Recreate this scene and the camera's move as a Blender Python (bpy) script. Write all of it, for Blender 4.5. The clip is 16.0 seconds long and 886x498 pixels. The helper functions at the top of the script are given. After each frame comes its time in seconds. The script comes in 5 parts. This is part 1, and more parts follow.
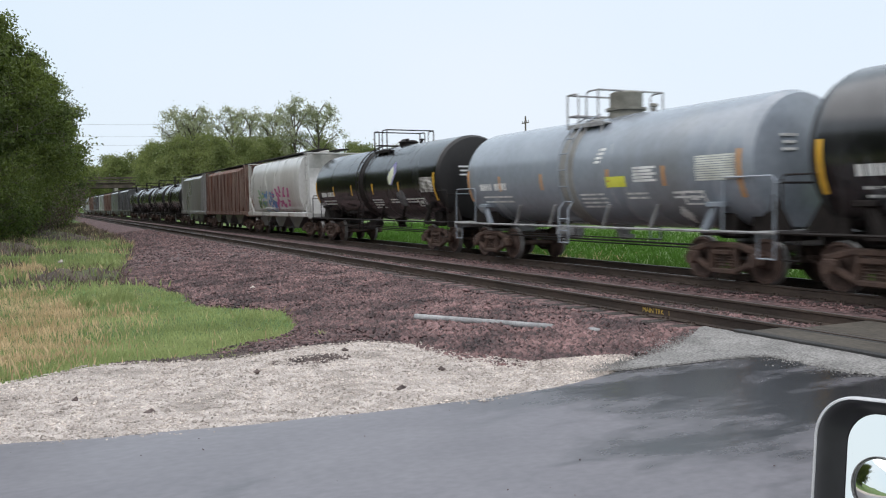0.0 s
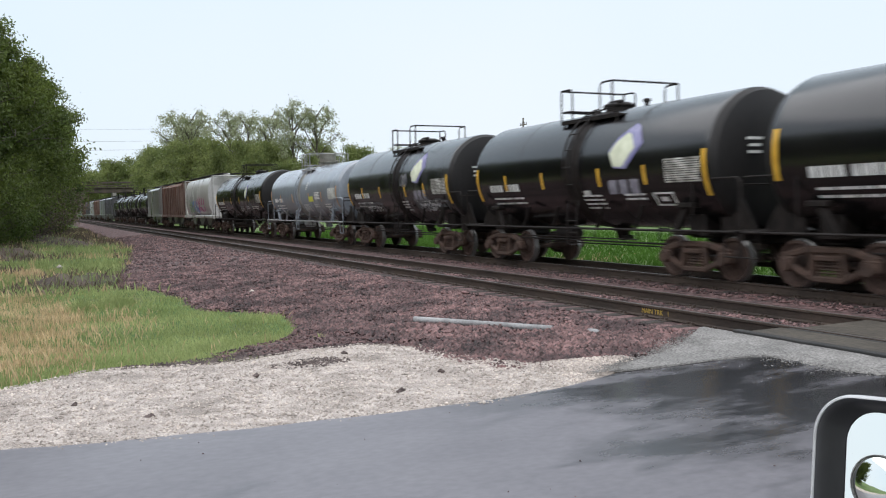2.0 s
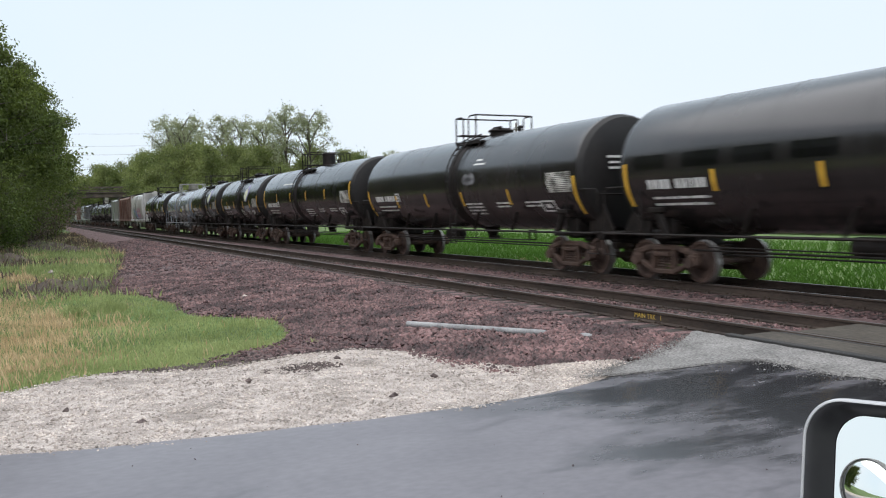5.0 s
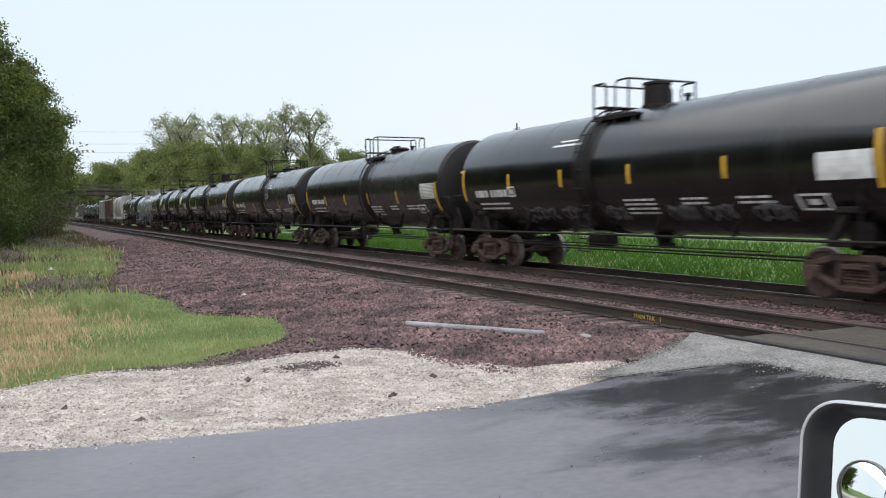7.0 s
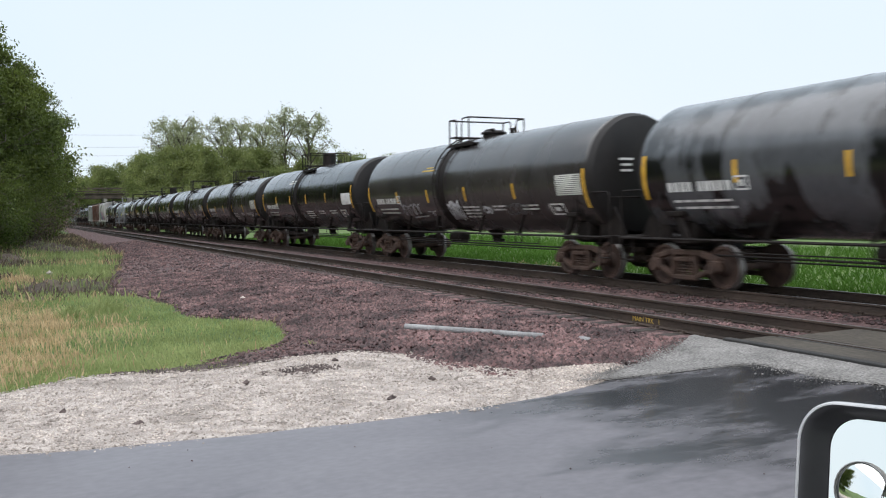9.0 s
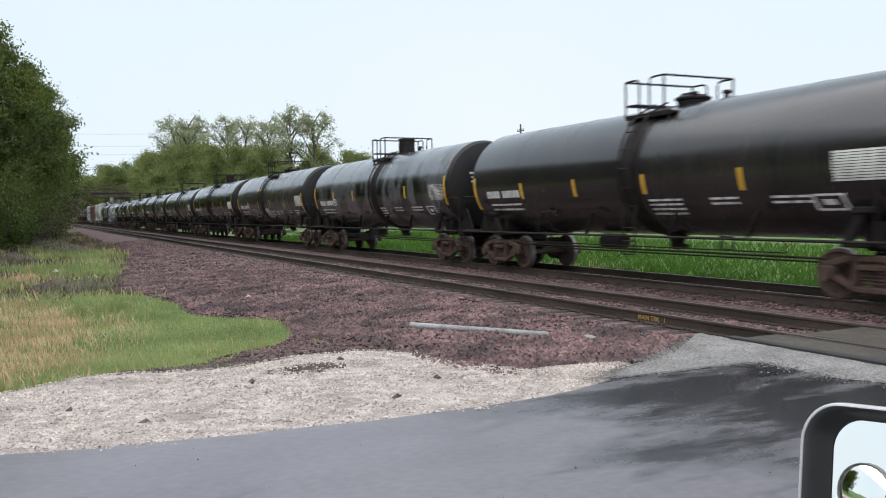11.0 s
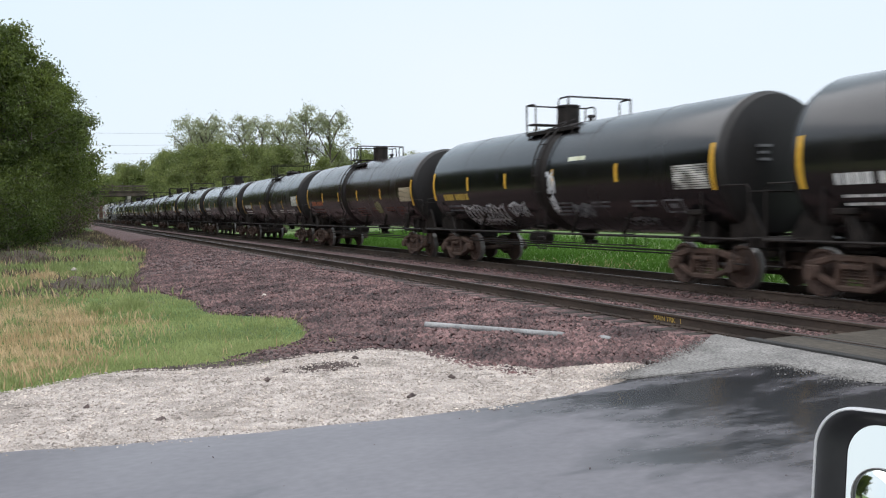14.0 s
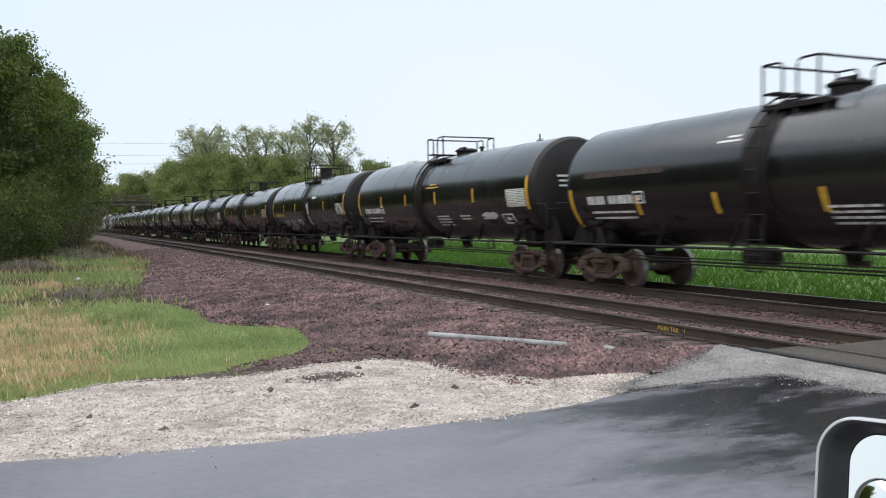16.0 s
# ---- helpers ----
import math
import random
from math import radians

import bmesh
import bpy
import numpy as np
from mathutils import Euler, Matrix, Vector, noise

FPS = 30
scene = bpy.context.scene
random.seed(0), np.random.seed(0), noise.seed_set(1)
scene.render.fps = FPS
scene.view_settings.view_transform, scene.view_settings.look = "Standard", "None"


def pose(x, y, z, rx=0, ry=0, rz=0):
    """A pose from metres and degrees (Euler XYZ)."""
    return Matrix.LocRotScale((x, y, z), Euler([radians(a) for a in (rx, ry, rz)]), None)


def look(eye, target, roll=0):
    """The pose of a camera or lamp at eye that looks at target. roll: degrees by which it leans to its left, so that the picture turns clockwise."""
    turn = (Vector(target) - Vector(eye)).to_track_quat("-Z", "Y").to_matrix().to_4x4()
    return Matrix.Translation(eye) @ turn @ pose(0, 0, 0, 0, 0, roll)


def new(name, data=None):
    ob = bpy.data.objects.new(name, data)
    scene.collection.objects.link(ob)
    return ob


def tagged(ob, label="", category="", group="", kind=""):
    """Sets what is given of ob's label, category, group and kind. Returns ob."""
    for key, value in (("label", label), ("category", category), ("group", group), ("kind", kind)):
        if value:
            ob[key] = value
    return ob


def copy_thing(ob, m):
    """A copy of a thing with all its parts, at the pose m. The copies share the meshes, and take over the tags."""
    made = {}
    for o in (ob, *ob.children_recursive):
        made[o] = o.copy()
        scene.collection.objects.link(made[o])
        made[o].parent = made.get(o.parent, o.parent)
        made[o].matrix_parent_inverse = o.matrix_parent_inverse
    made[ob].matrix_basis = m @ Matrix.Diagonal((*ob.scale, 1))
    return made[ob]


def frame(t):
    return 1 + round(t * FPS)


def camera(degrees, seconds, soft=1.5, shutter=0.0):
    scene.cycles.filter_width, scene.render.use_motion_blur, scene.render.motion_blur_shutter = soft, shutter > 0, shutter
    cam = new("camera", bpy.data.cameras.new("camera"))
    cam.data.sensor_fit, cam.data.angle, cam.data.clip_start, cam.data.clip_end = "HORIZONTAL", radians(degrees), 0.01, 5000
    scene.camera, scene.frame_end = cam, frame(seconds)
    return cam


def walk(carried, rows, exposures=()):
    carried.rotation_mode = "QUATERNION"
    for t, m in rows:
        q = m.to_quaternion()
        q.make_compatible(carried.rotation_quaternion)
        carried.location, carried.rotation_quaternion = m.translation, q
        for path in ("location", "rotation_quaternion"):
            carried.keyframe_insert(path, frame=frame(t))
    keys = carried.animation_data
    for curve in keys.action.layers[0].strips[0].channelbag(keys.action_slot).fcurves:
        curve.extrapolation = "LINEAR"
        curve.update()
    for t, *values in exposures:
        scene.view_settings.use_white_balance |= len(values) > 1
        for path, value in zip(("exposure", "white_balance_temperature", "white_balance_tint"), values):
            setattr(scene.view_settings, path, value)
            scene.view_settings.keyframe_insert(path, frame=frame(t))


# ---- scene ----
SECONDS = 16.0
cam = camera(55.13, SECONDS, soft=1.1, shutter=0.4)
# seconds, eye x, y, z, turn, tilt down, lean
PATH = (
    (0, -0.0002, -0.0005, 1.7145, 64.311, 3.119, -0.808),
    (0.5, 0.0005, 0.0011, 1.7160, 64.325, 3.101, -1.038),
    (1, 0.0004, 0.0009, 1.7147, 64.247, 2.986, -1.025),
    (1.5, 0.0000, 0.0000, 1.7134, 64.206, 2.926, -1.101),
    (2, 0.0002, 0.0003, 1.7135, 64.225, 2.957, -1.207),
    (2.5, 0.0008, 0.0017, 1.7142, 64.317, 2.967, -1.238),
    (3, 0.0005, 0.0011, 1.7137, 64.283, 2.920, -1.171),
    (3.5, 0.0008, 0.0016, 1.7140, 64.058, 2.781, -1.240),
    (4, 0.0013, 0.0026, 1.7140, 63.810, 2.685, -1.309),
    (6.5, 0.0014, 0.0029, 1.7124, 63.720, 2.620, -1.196),
    (7, 0.0019, 0.0038, 1.7126, 63.748, 2.655, -0.889),
    (7.5, 0.0024, 0.0049, 1.7125, 63.635, 2.566, -0.772),
    (8, 0.0021, 0.0041, 1.7122, 63.447, 2.465, -0.933),
    (8.5, 0.0029, 0.0059, 1.7116, 63.516, 2.495, -0.840),
    (9, 0.0026, 0.0053, 1.7118, 63.661, 2.468, -0.955),
    (11.5, 0.0045, 0.0094, 1.7154, 64.232, 2.698, -1.061),
    (12, 0.0050, 0.0106, 1.7163, 64.494, 2.840, -1.141),
    (12.5, 0.0049, 0.0104, 1.7148, 64.639, 2.798, -1.200),
    (13, 0.0050, 0.0106, 1.7151, 64.795, 2.707, -1.167),
    (13.5, 0.0048, 0.0103, 1.7153, 64.910, 2.602, -1.157),
    (14, 0.0052, 0.0113, 1.7158, 65.063, 2.584, -0.865),
    (14.5, 0.0056, 0.0122, 1.7154, 65.181, 2.459, -0.648),
    (15, 0.0064, 0.0140, 1.7143, 65.277, 2.315, -0.850),
    (15.5, 0.0063, 0.0137, 1.7144, 65.300, 2.120, -0.967),
    (16, 0.0063, 0.0137, 1.7149, 65.286, 1.911, -0.858),
)
walk(cam, [(t, pose(x, y, z, 90 - tilt, 0, turn) @ pose(0, 0, 0, 0, 0, lean)) for t, x, y, z, turn, tilt, lean in PATH], [(0, -0.07, 6320, 14.5), (2.5, 0.0, 6320, 14.5), (SECONDS, 0.0, 6320, 14.5)])

# ---- light: a bright, thin overcast after rain ----
SUN_UP, SUN_WAY = 74.0, 160.0
world = bpy.data.worlds.new("overcast")
scene.world = world
world.use_nodes = True
wt = world.node_tree
wt.nodes.clear()
w_out = wt.nodes.new("ShaderNodeOutputWorld")
w_bg = wt.nodes.new("ShaderNodeBackground")
w_sky = wt.nodes.new("ShaderNodeTexSky")
w_sky.sky_type, w_sky.sun_disc = "NISHITA", False
w_sky.sun_elevation, w_sky.sun_rotation = radians(SUN_UP), radians(SUN_WAY)
w_sky.air_density, w_sky.dust_density, w_sky.ozone_density = 1.0, 3.0, 1.0
w_mix = wt.nodes.new("ShaderNodeMix")
w_mix.data_type = "RGBA"
w_mix.inputs[0].default_value = 0.9
w_cloud = wt.nodes.new("ShaderNodeTexNoise")
w_cloud.inputs["Scale"].default_value, w_cloud.inputs["Detail"].default_value = 1.1, 3.0
w_ramp = wt.nodes.new("ShaderNodeValToRGB")
w_ramp.color_ramp.elements[0].position, w_ramp.color_ramp.elements[0].color = 0.3, (8.1, 9.75, 10.55, 1)
w_ramp.color_ramp.elements[1].position, w_ramp.color_ramp.elements[1].color = 0.7, (9.4, 10.35, 10.8, 1)
wt.links.new(w_cloud.outputs["Fac"], w_ramp.inputs[0])
wt.links.new(w_sky.outputs[0], w_mix.inputs[6])
wt.links.new(w_ramp.outputs[0], w_mix.inputs[7])
wt.links.new(w_mix.outputs[2], w_bg.inputs[0])
w_bg.inputs[1].default_value = 0.1
wt.links.new(w_bg.outputs[0], w_out.inputs[0])
sun = new("sun", bpy.data.lights.new("sun", "SUN"))
sun.data.energy, sun.data.angle, sun.data.color = 2.6, radians(110), (1.0, 0.95, 0.88)
sun.matrix_world = look((0, 0, 60), (0 - 30 * math.sin(radians(SUN_WAY)), -30 * math.cos(radians(SUN_WAY)), 60 - 30 * math.tan(radians(SUN_UP))))


# ---- materials ----
def material(name, dark, light, rough=0.7, scale=4.0, grain=0.0, bump=0.0, metal=0.0, spot=None, rough_to=None, stretch=(1, 1, 1), vary=0.0, island=0.0, lo=0.35, hi=0.65, spot_at=(0.55, 0.7), spot_scale=0.6, leafy=0.0, shine=0.5, film=0.0):
    """Two colours mixed by noise, a third in larger patches, grain in colour and relief."""
    m = bpy.data.materials.new(name)
    m.use_nodes = True
    t = m.node_tree
    n, ln = t.nodes, t.links
    b = n["Principled BSDF"]
    co = n.new("ShaderNodeTexCoord")
    mp = n.new("ShaderNodeMapping")
    mp.inputs["Scale"].default_value = stretch
    ln.new(co.outputs["Object"], mp.inputs[0])
    def noise_at(sc, detail=4.0):
        k = n.new("ShaderNodeTexNoise")
        k.inputs["Scale"].default_value, k.inputs["Detail"].default_value = sc, detail
        ln.new(mp.outputs[0], k.inputs[0])
        return k.outputs["Fac"]
    def ramp(f, a, z, pa, pz):
        r = n.new("ShaderNodeValToRGB")
        r.color_ramp.elements[0].position, r.color_ramp.elements[0].color = pa, (*a, 1)
        r.color_ramp.elements[1].position, r.color_ramp.elements[1].color = pz, (*z, 1)
        ln.new(f, r.inputs[0])
        return r.outputs[0]
    def mix(f, a, z, mode="MIX"):
        k = n.new("ShaderNodeMix")
        k.data_type, k.blend_type = "RGBA", mode
        for sock, v in ((k.inputs[0], f), (k.inputs[6], a), (k.inputs[7], z)):
            if isinstance(v, (int, float)):
                sock.default_value = v
            elif isinstance(v, tuple):
                sock.default_value = (*v, 1)
            else:
                ln.new(v, sock)
        return k.outputs[2]
    base = noise_at(scale)
    col = ramp(base, dark, light, lo, hi)
    if spot:
        col = mix(ramp(noise_at(scale * spot_scale * 0.37 + 0.11, 6.0), (0, 0, 0), (1, 1, 1), *spot_at), col, spot)
    if grain:
        g = noise_at(scale * 14, 3.0)
        col = mix(grain, col, ramp(g, (0.1, 0.1, 0.1), (0.95, 0.95, 0.95), 0.3, 0.7), "OVERLAY")
    if vary or island:
        src = n.new("ShaderNodeObjectInfo").outputs["Random"] if vary else n.new("ShaderNodeNewGeometry").outputs["Random Per Island"]
        v = vary or island
        col = mix(1.0, col, ramp(src, (1 - v,) * 3, (1 + v * 0.6,) * 3, 0.0, 1.0), "MULTIPLY")
    ln.new(col, b.inputs["Base Color"])
    if rough_to is not None:
        ln.new(ramp(noise_at(scale * 0.5, 5.0), (rough,) * 3, (rough_to,) * 3, 0.35, 0.65), b.inputs["Roughness"])
    else:
        b.inputs["Roughness"].default_value = rough
    b.inputs["Metallic"].default_value = metal
    b.inputs["Specular IOR Level"].default_value = shine
    b.inputs["Coat Weight"].default_value, b.inputs["Coat Roughness"].default_value = film, 0.2
    if bump:
        k = n.new("ShaderNodeBump")
        k.inputs["Strength"].default_value, k.inputs["Distance"].default_value = min(1.0, bump), 0.02
        ln.new(noise_at(scale * 8, 5.0), k.inputs["Height"])
        ln.new(k.outputs[0], b.inputs["Normal"])
    if leafy:
        tr = n.new("ShaderNodeBsdfTranslucent")
        ln.new(col, tr.inputs[0])
        ms = n.new("ShaderNodeMixShader")
        ms.inputs[0].default_value = leafy
        ln.new(b.outputs[0], ms.inputs[1])
        ln.new(tr.outputs[0], ms.inputs[2])
        ln.new(ms.outputs[0], n["Material Output"].inputs[0])
    return m


def damp(m):
    """Streaks where rain still lies: darker and smoother."""
    t = m.node_tree
    n, ln = t.nodes, t.links
    b = n["Principled BSDF"]
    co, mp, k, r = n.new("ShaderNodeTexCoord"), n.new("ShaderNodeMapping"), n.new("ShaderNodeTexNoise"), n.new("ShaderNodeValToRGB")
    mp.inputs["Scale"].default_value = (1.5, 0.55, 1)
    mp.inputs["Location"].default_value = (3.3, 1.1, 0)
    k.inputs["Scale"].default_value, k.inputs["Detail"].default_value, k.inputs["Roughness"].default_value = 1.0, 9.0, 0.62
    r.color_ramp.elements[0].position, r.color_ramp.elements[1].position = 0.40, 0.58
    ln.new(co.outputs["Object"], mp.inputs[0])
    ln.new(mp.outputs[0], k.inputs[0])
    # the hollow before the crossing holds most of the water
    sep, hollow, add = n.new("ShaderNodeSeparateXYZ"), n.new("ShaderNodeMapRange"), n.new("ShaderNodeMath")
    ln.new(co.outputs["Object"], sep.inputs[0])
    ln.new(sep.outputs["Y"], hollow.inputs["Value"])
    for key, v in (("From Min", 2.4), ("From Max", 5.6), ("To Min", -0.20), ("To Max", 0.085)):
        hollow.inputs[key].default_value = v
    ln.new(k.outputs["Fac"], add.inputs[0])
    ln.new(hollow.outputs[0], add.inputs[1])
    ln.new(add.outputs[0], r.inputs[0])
    mix = n.new("ShaderNodeMix")
    mix.data_type = "RGBA"
    ln.new(r.outputs[0], mix.inputs[0])
    ln.new(b.inputs["Base Color"].links[0].from_socket, mix.inputs[6])
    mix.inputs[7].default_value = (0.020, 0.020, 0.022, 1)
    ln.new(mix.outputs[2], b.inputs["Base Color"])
    mr = n.new("ShaderNodeMapRange")
    mr.inputs["To Min"].default_value, mr.inputs["To Max"].default_value = 0.38, 0.2
    ln.new(r.outputs[0], mr.inputs["Value"])
    ln.new(mr.outputs[0], b.inputs["Roughness"])


M_GRASS = material("grass_soil", (0.055, 0.105, 0.021), (0.105, 0.165, 0.038), 0.95, 0.7, 0.3, 0.5, spot=(0.10, 0.095, 0.045), spot_at=(0.6, 0.72))
M_BLADE = material("grass_blade", (0.25, 0.305, 0.118), (0.40, 0.45, 0.20), 0.7, 0.35, island=0.2, leafy=0.3, shine=0.15)
M_STRAW = material("straw", (0.52, 0.37, 0.215), (0.74, 0.56, 0.35), 0.8, 0.8, island=0.25, leafy=0.2, shine=0.15)
M_ASPHALT = material("wet_asphalt", (0.130, 0.123, 0.136), (0.158, 0.150, 0.164), 0.4, 0.9, 0.14, 0.04, stretch=(1.3, 0.8, 1))
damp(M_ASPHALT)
M_ASPHALT_DRY = material("pale_asphalt", (0.15, 0.145, 0.138), (0.235, 0.226, 0.215), 0.8, 2.5, 0.6, 0.7, spot=(0.12, 0.118, 0.115))
M_BALLAST = material("ballast_bed", (0.036, 0.020, 0.020), (0.195, 0.118, 0.113), 0.85, 7.0, 0.8, 1.0, spot=(0.08, 0.056, 0.057))
M_DEBRIS = material("dark_debris", (0.060, 0.045, 0.043), (0.15, 0.115, 0.105), 0.8, 4.0, 0.4, 0.4, island=0.4)
M_FIELD = material("field_blade", (0.060, 0.135, 0.021), (0.095, 0.19, 0.036), 0.9, 0.35, island=0.15, leafy=0.35, shine=0.1)
M_STONE = material("ballast_stone", (0.054, 0.028, 0.028), (0.200, 0.114, 0.108), 0.62, 1.2, 0.15, 0.3, island=0.8)
M_GRAVEL = material("limestone_gravel", (0.30, 0.262, 0.235), (0.49, 0.435, 0.395), 0.9, 5.0, 0.6, 0.8, spot=(0.24, 0.21, 0.185))
M_PEBBLE = material("limestone_pebble", (0.36, 0.315, 0.278), (0.58, 0.51, 0.455), 0.85, 3.0, 0.2, 0.3, island=0.4)
M_RAIL = material("rail_steel", (0.030, 0.021, 0.016), (0.058, 0.040, 0.030), 0.75, 2.0, 0.3, 0.3, stretch=(0.3, 1, 1))
M_RAILTOP = material("rail_head", (0.10, 0.09, 0.085), (0.16, 0.145, 0.135), 0.45, 3.0, metal=0.7, stretch=(0.1, 1, 1))
M_TIE = material("creosoted_wood", (0.022, 0.018, 0.016), (0.055, 0.046, 0.040), 0.9, 3.0, 0.5, 0.8, vary=0.3, stretch=(6, 0.6, 3))
M_CONCRETE = material("crossing_panel", (0.044, 0.038, 0.030), (0.084, 0.072, 0.057), 0.65, 1.5, 0.4, 0.5, spot=(0.07, 0.062, 0.05), stretch=(0.5, 1, 1), shine=0.35)
M_RUBBER = material("rubber_strip", (0.02, 0.02, 0.02), (0.035, 0.033, 0.031), 0.7, 3.0, bump=0.3)
M_TRUCK = material("truck_rust", (0.040, 0.024, 0.018), (0.092, 0.055, 0.040), 0.8, 3.0, 0.4, 0.5, spot=(0.035, 0.03, 0.028))
M_WHEEL = material("wheel_steel", (0.042, 0.027, 0.022), (0.088, 0.057, 0.046), 0.75, 3.0, 0.3, 0.3, shine=0.3)
M_TREAD = material("wheel_rim", (0.18, 0.17, 0.165), (0.30, 0.29, 0.28), 0.4, 3.0, metal=0.7)
M_BLACKSTEEL = material("black_steel", (0.010, 0.008, 0.0075), (0.024, 0.019, 0.017), 0.6, 4.0, 0.2, 0.2, shine=0.2)
M_YELLOW = material("yellow_reflector", (0.62, 0.34, 0.03), (0.78, 0.46, 0.05), 0.5, 5.0, spot=(0.5, 0.27, 0.05))
M_WHITE = material("white_lettering", (0.62, 0.62, 0.61), (0.8, 0.8, 0.78), 0.6, 6.0, spot=(0.35, 0.35, 0.34))
M_PANEL = material("worn_panel", (0.24, 0.23, 0.21), (0.62, 0.61, 0.57), 0.6, 3.5, 0.4, spot=(0.12, 0.115, 0.105), spot_at=(0.5, 0.62), spot_scale=2.5)
M_OCHRE = material("ochre_lettering", (0.45, 0.30, 0.05), (0.60, 0.42, 0.08), 0.6, 6.0)
M_REDPAINT = material("red_lettering", (0.30, 0.09, 0.04), (0.45, 0.14, 0.06), 0.6, 6.0)
M_BARK = material("bark", (0.055, 0.045, 0.036), (0.12, 0.10, 0.082), 0.9, 5.0, 0.4, 0.8, stretch=(1, 1, 0.25))
M_LEAF = material("leaf_deep", (0.054, 0.086, 0.014), (0.160, 0.205, 0.04), 0.6, 0.22, island=0.45, leafy=0.4)
M_LEAF_LIGHT = material("leaf_spring", (0.118, 0.155, 0.042), (0.255, 0.295, 0.095), 0.6, 0.2, island=0.35, leafy=0.5)
M_LEAF_PALE = material("leaf_budding", (0.24, 0.27, 0.14), (0.40, 0.43, 0.26), 0.65, 0.3, island=0.4, leafy=0.42)
M_BRIDGE = material("bridge_steel", (0.045, 0.035, 0.03), (0.10, 0.075, 0.06), 0.8, 0.5, 0.3, 0.2)
M_BRIDGECONC = material("bridge_concrete", (0.20, 0.19, 0.17), (0.32, 0.30, 0.27), 0.85, 0.4, 0.3, 0.3)
M_PLASTIC = material("mirror_plastic", (0.026, 0.025, 0.028), (0.034, 0.033, 0.036), 0.42, 30.0)
M_SOIL = material("soil", (0.05, 0.038, 0.03), (0.11, 0.085, 0.066), 0.95, 1.5, 0.5, 0.8, spot=(0.07, 0.085, 0.03))
M_BEZEL = material("mirror_bezel", (0.014, 0.013, 0.014), (0.020, 0.019, 0.020), 0.5, 30.0, shine=0.3)
M_SHELL = material("mirror_shell", (0.50, 0.50, 0.51), (0.56, 0.56, 0.57), 0.3, 30.0)
M_BRUSH = material("dead_brush", (0.11, 0.08, 0.062), (0.21, 0.155, 0.115), 0.85, 0.8, island=0.4)
M_MIRROR = material("mirror_silver", (0.94, 0.95, 0.9), (0.97, 0.97, 0.92), 0.02, 3.0, metal=1.0)
M_PIPE = material("weathered_pipe", (0.19, 0.19, 0.19), (0.34, 0.34, 0.34), 0.6, 4.0, 0.3, 0.2)
M_POLE = material("weathered_pole", (0.10, 0.085, 0.07), (0.18, 0.155, 0.13), 0.9, 3.0, 0.3, 0.3, stretch=(1, 1, 0.2))
M_WIRE = material("wire", (0.10, 0.10, 0.105), (0.14, 0.14, 0.145), 0.6, 1.0)


def tank_paint(name, dark, light, dirt, rough=0.38, spot_at=(0.55, 0.75)):
    return material(name, dark, light, rough * 0.36, 0.9, 0.12, 0.03, spot=dirt, rough_to=rough * 0.36 + 0.13, stretch=(1.3, 0.8, 0.45), spot_at=spot_at, shine=0.5, film=0.5)


P_BLACK = tank_paint("paint_black", (0.003, 0.0028, 0.0036), (0.006, 0.0055, 0.0066), (0.009, 0.008, 0.0075), 0.4)
P_DARK = tank_paint("paint_dark_grey", (0.005, 0.0047, 0.0055), (0.009, 0.0084, 0.0093), (0.017, 0.015, 0.014), 0.42)
P_SCUFF = material("paint_scuffed_grey", (0.016, 0.016, 0.017), (0.034, 0.034, 0.037), 0.16, 0.9, 0.12, 0.03, spot=(0.004, 0.004, 0.0045), rough_to=0.28, stretch=(1.4, 0.8, 0.4), spot_at=(0.5, 0.56), spot_scale=3.5, film=0.6)
P_TAUPE = tank_paint("paint_grey_brown", (0.013, 0.0117, 0.0122), (0.022, 0.0197, 0.020), (0.029, 0.0245, 0.0235), 0.45)
P_ASH = tank_paint("paint_warm_grey", (0.030, 0.0275, 0.0268), (0.046, 0.042, 0.041), (0.056, 0.049, 0.045), 0.45)
P_BROWN = tank_paint("paint_brown_black", (0.012, 0.0064, 0.0066), (0.020, 0.0106, 0.0108), (0.024, 0.0130, 0.0125), 0.42)
# dull tank ends, darkened so that their shade lies in the colour
M_SHADED_END = material("dull_shaded_end", (0.007, 0.0064, 0.0066), (0.014, 0.0127, 0.0126), 0.5, 1.2, 0.2, 0.1, spot=(0.021, 0.018, 0.017), rough_to=0.65, stretch=(1, 1, 0.4), shine=0.35)
P_GREY = tank_paint("paint_blue_grey", (0.215, 0.24, 0.275), (0.255, 0.285, 0.32), (0.19, 0.20, 0.21), 0.42)
P_MOTTLED = material("paint_mottled_grey", (0.06, 0.063, 0.069), (0.105, 0.11, 0.118), 0.16, 0.9, 0.12, 0.03, spot=(0.006, 0.006, 0.0065), rough_to=0.28, stretch=(1.1, 0.8, 0.4), spot_at=(0.49, 0.55), spot_scale=3.2, film=0.6)
P_WHITEHOP = tank_paint("paint_hopper_white", (0.47, 0.46, 0.44), (0.60, 0.59, 0.57), (0.36, 0.33, 0.29), 0.6)
P_RUSTHOP = material("paint_hopper_rust", (0.085, 0.036, 0.024), (0.18, 0.125, 0.10), 0.85, 1.4, 0.3, 0.3, spot=(0.13, 0.05, 0.03), stretch=(2.2, 2.2, 0.25), lo=0.42, hi=0.6)
P_GREYHOP = tank_paint("paint_hopper_grey", (0.19, 0.187, 0.18), (0.26, 0.256, 0.245), (0.14, 0.127, 0.115), 0.65)
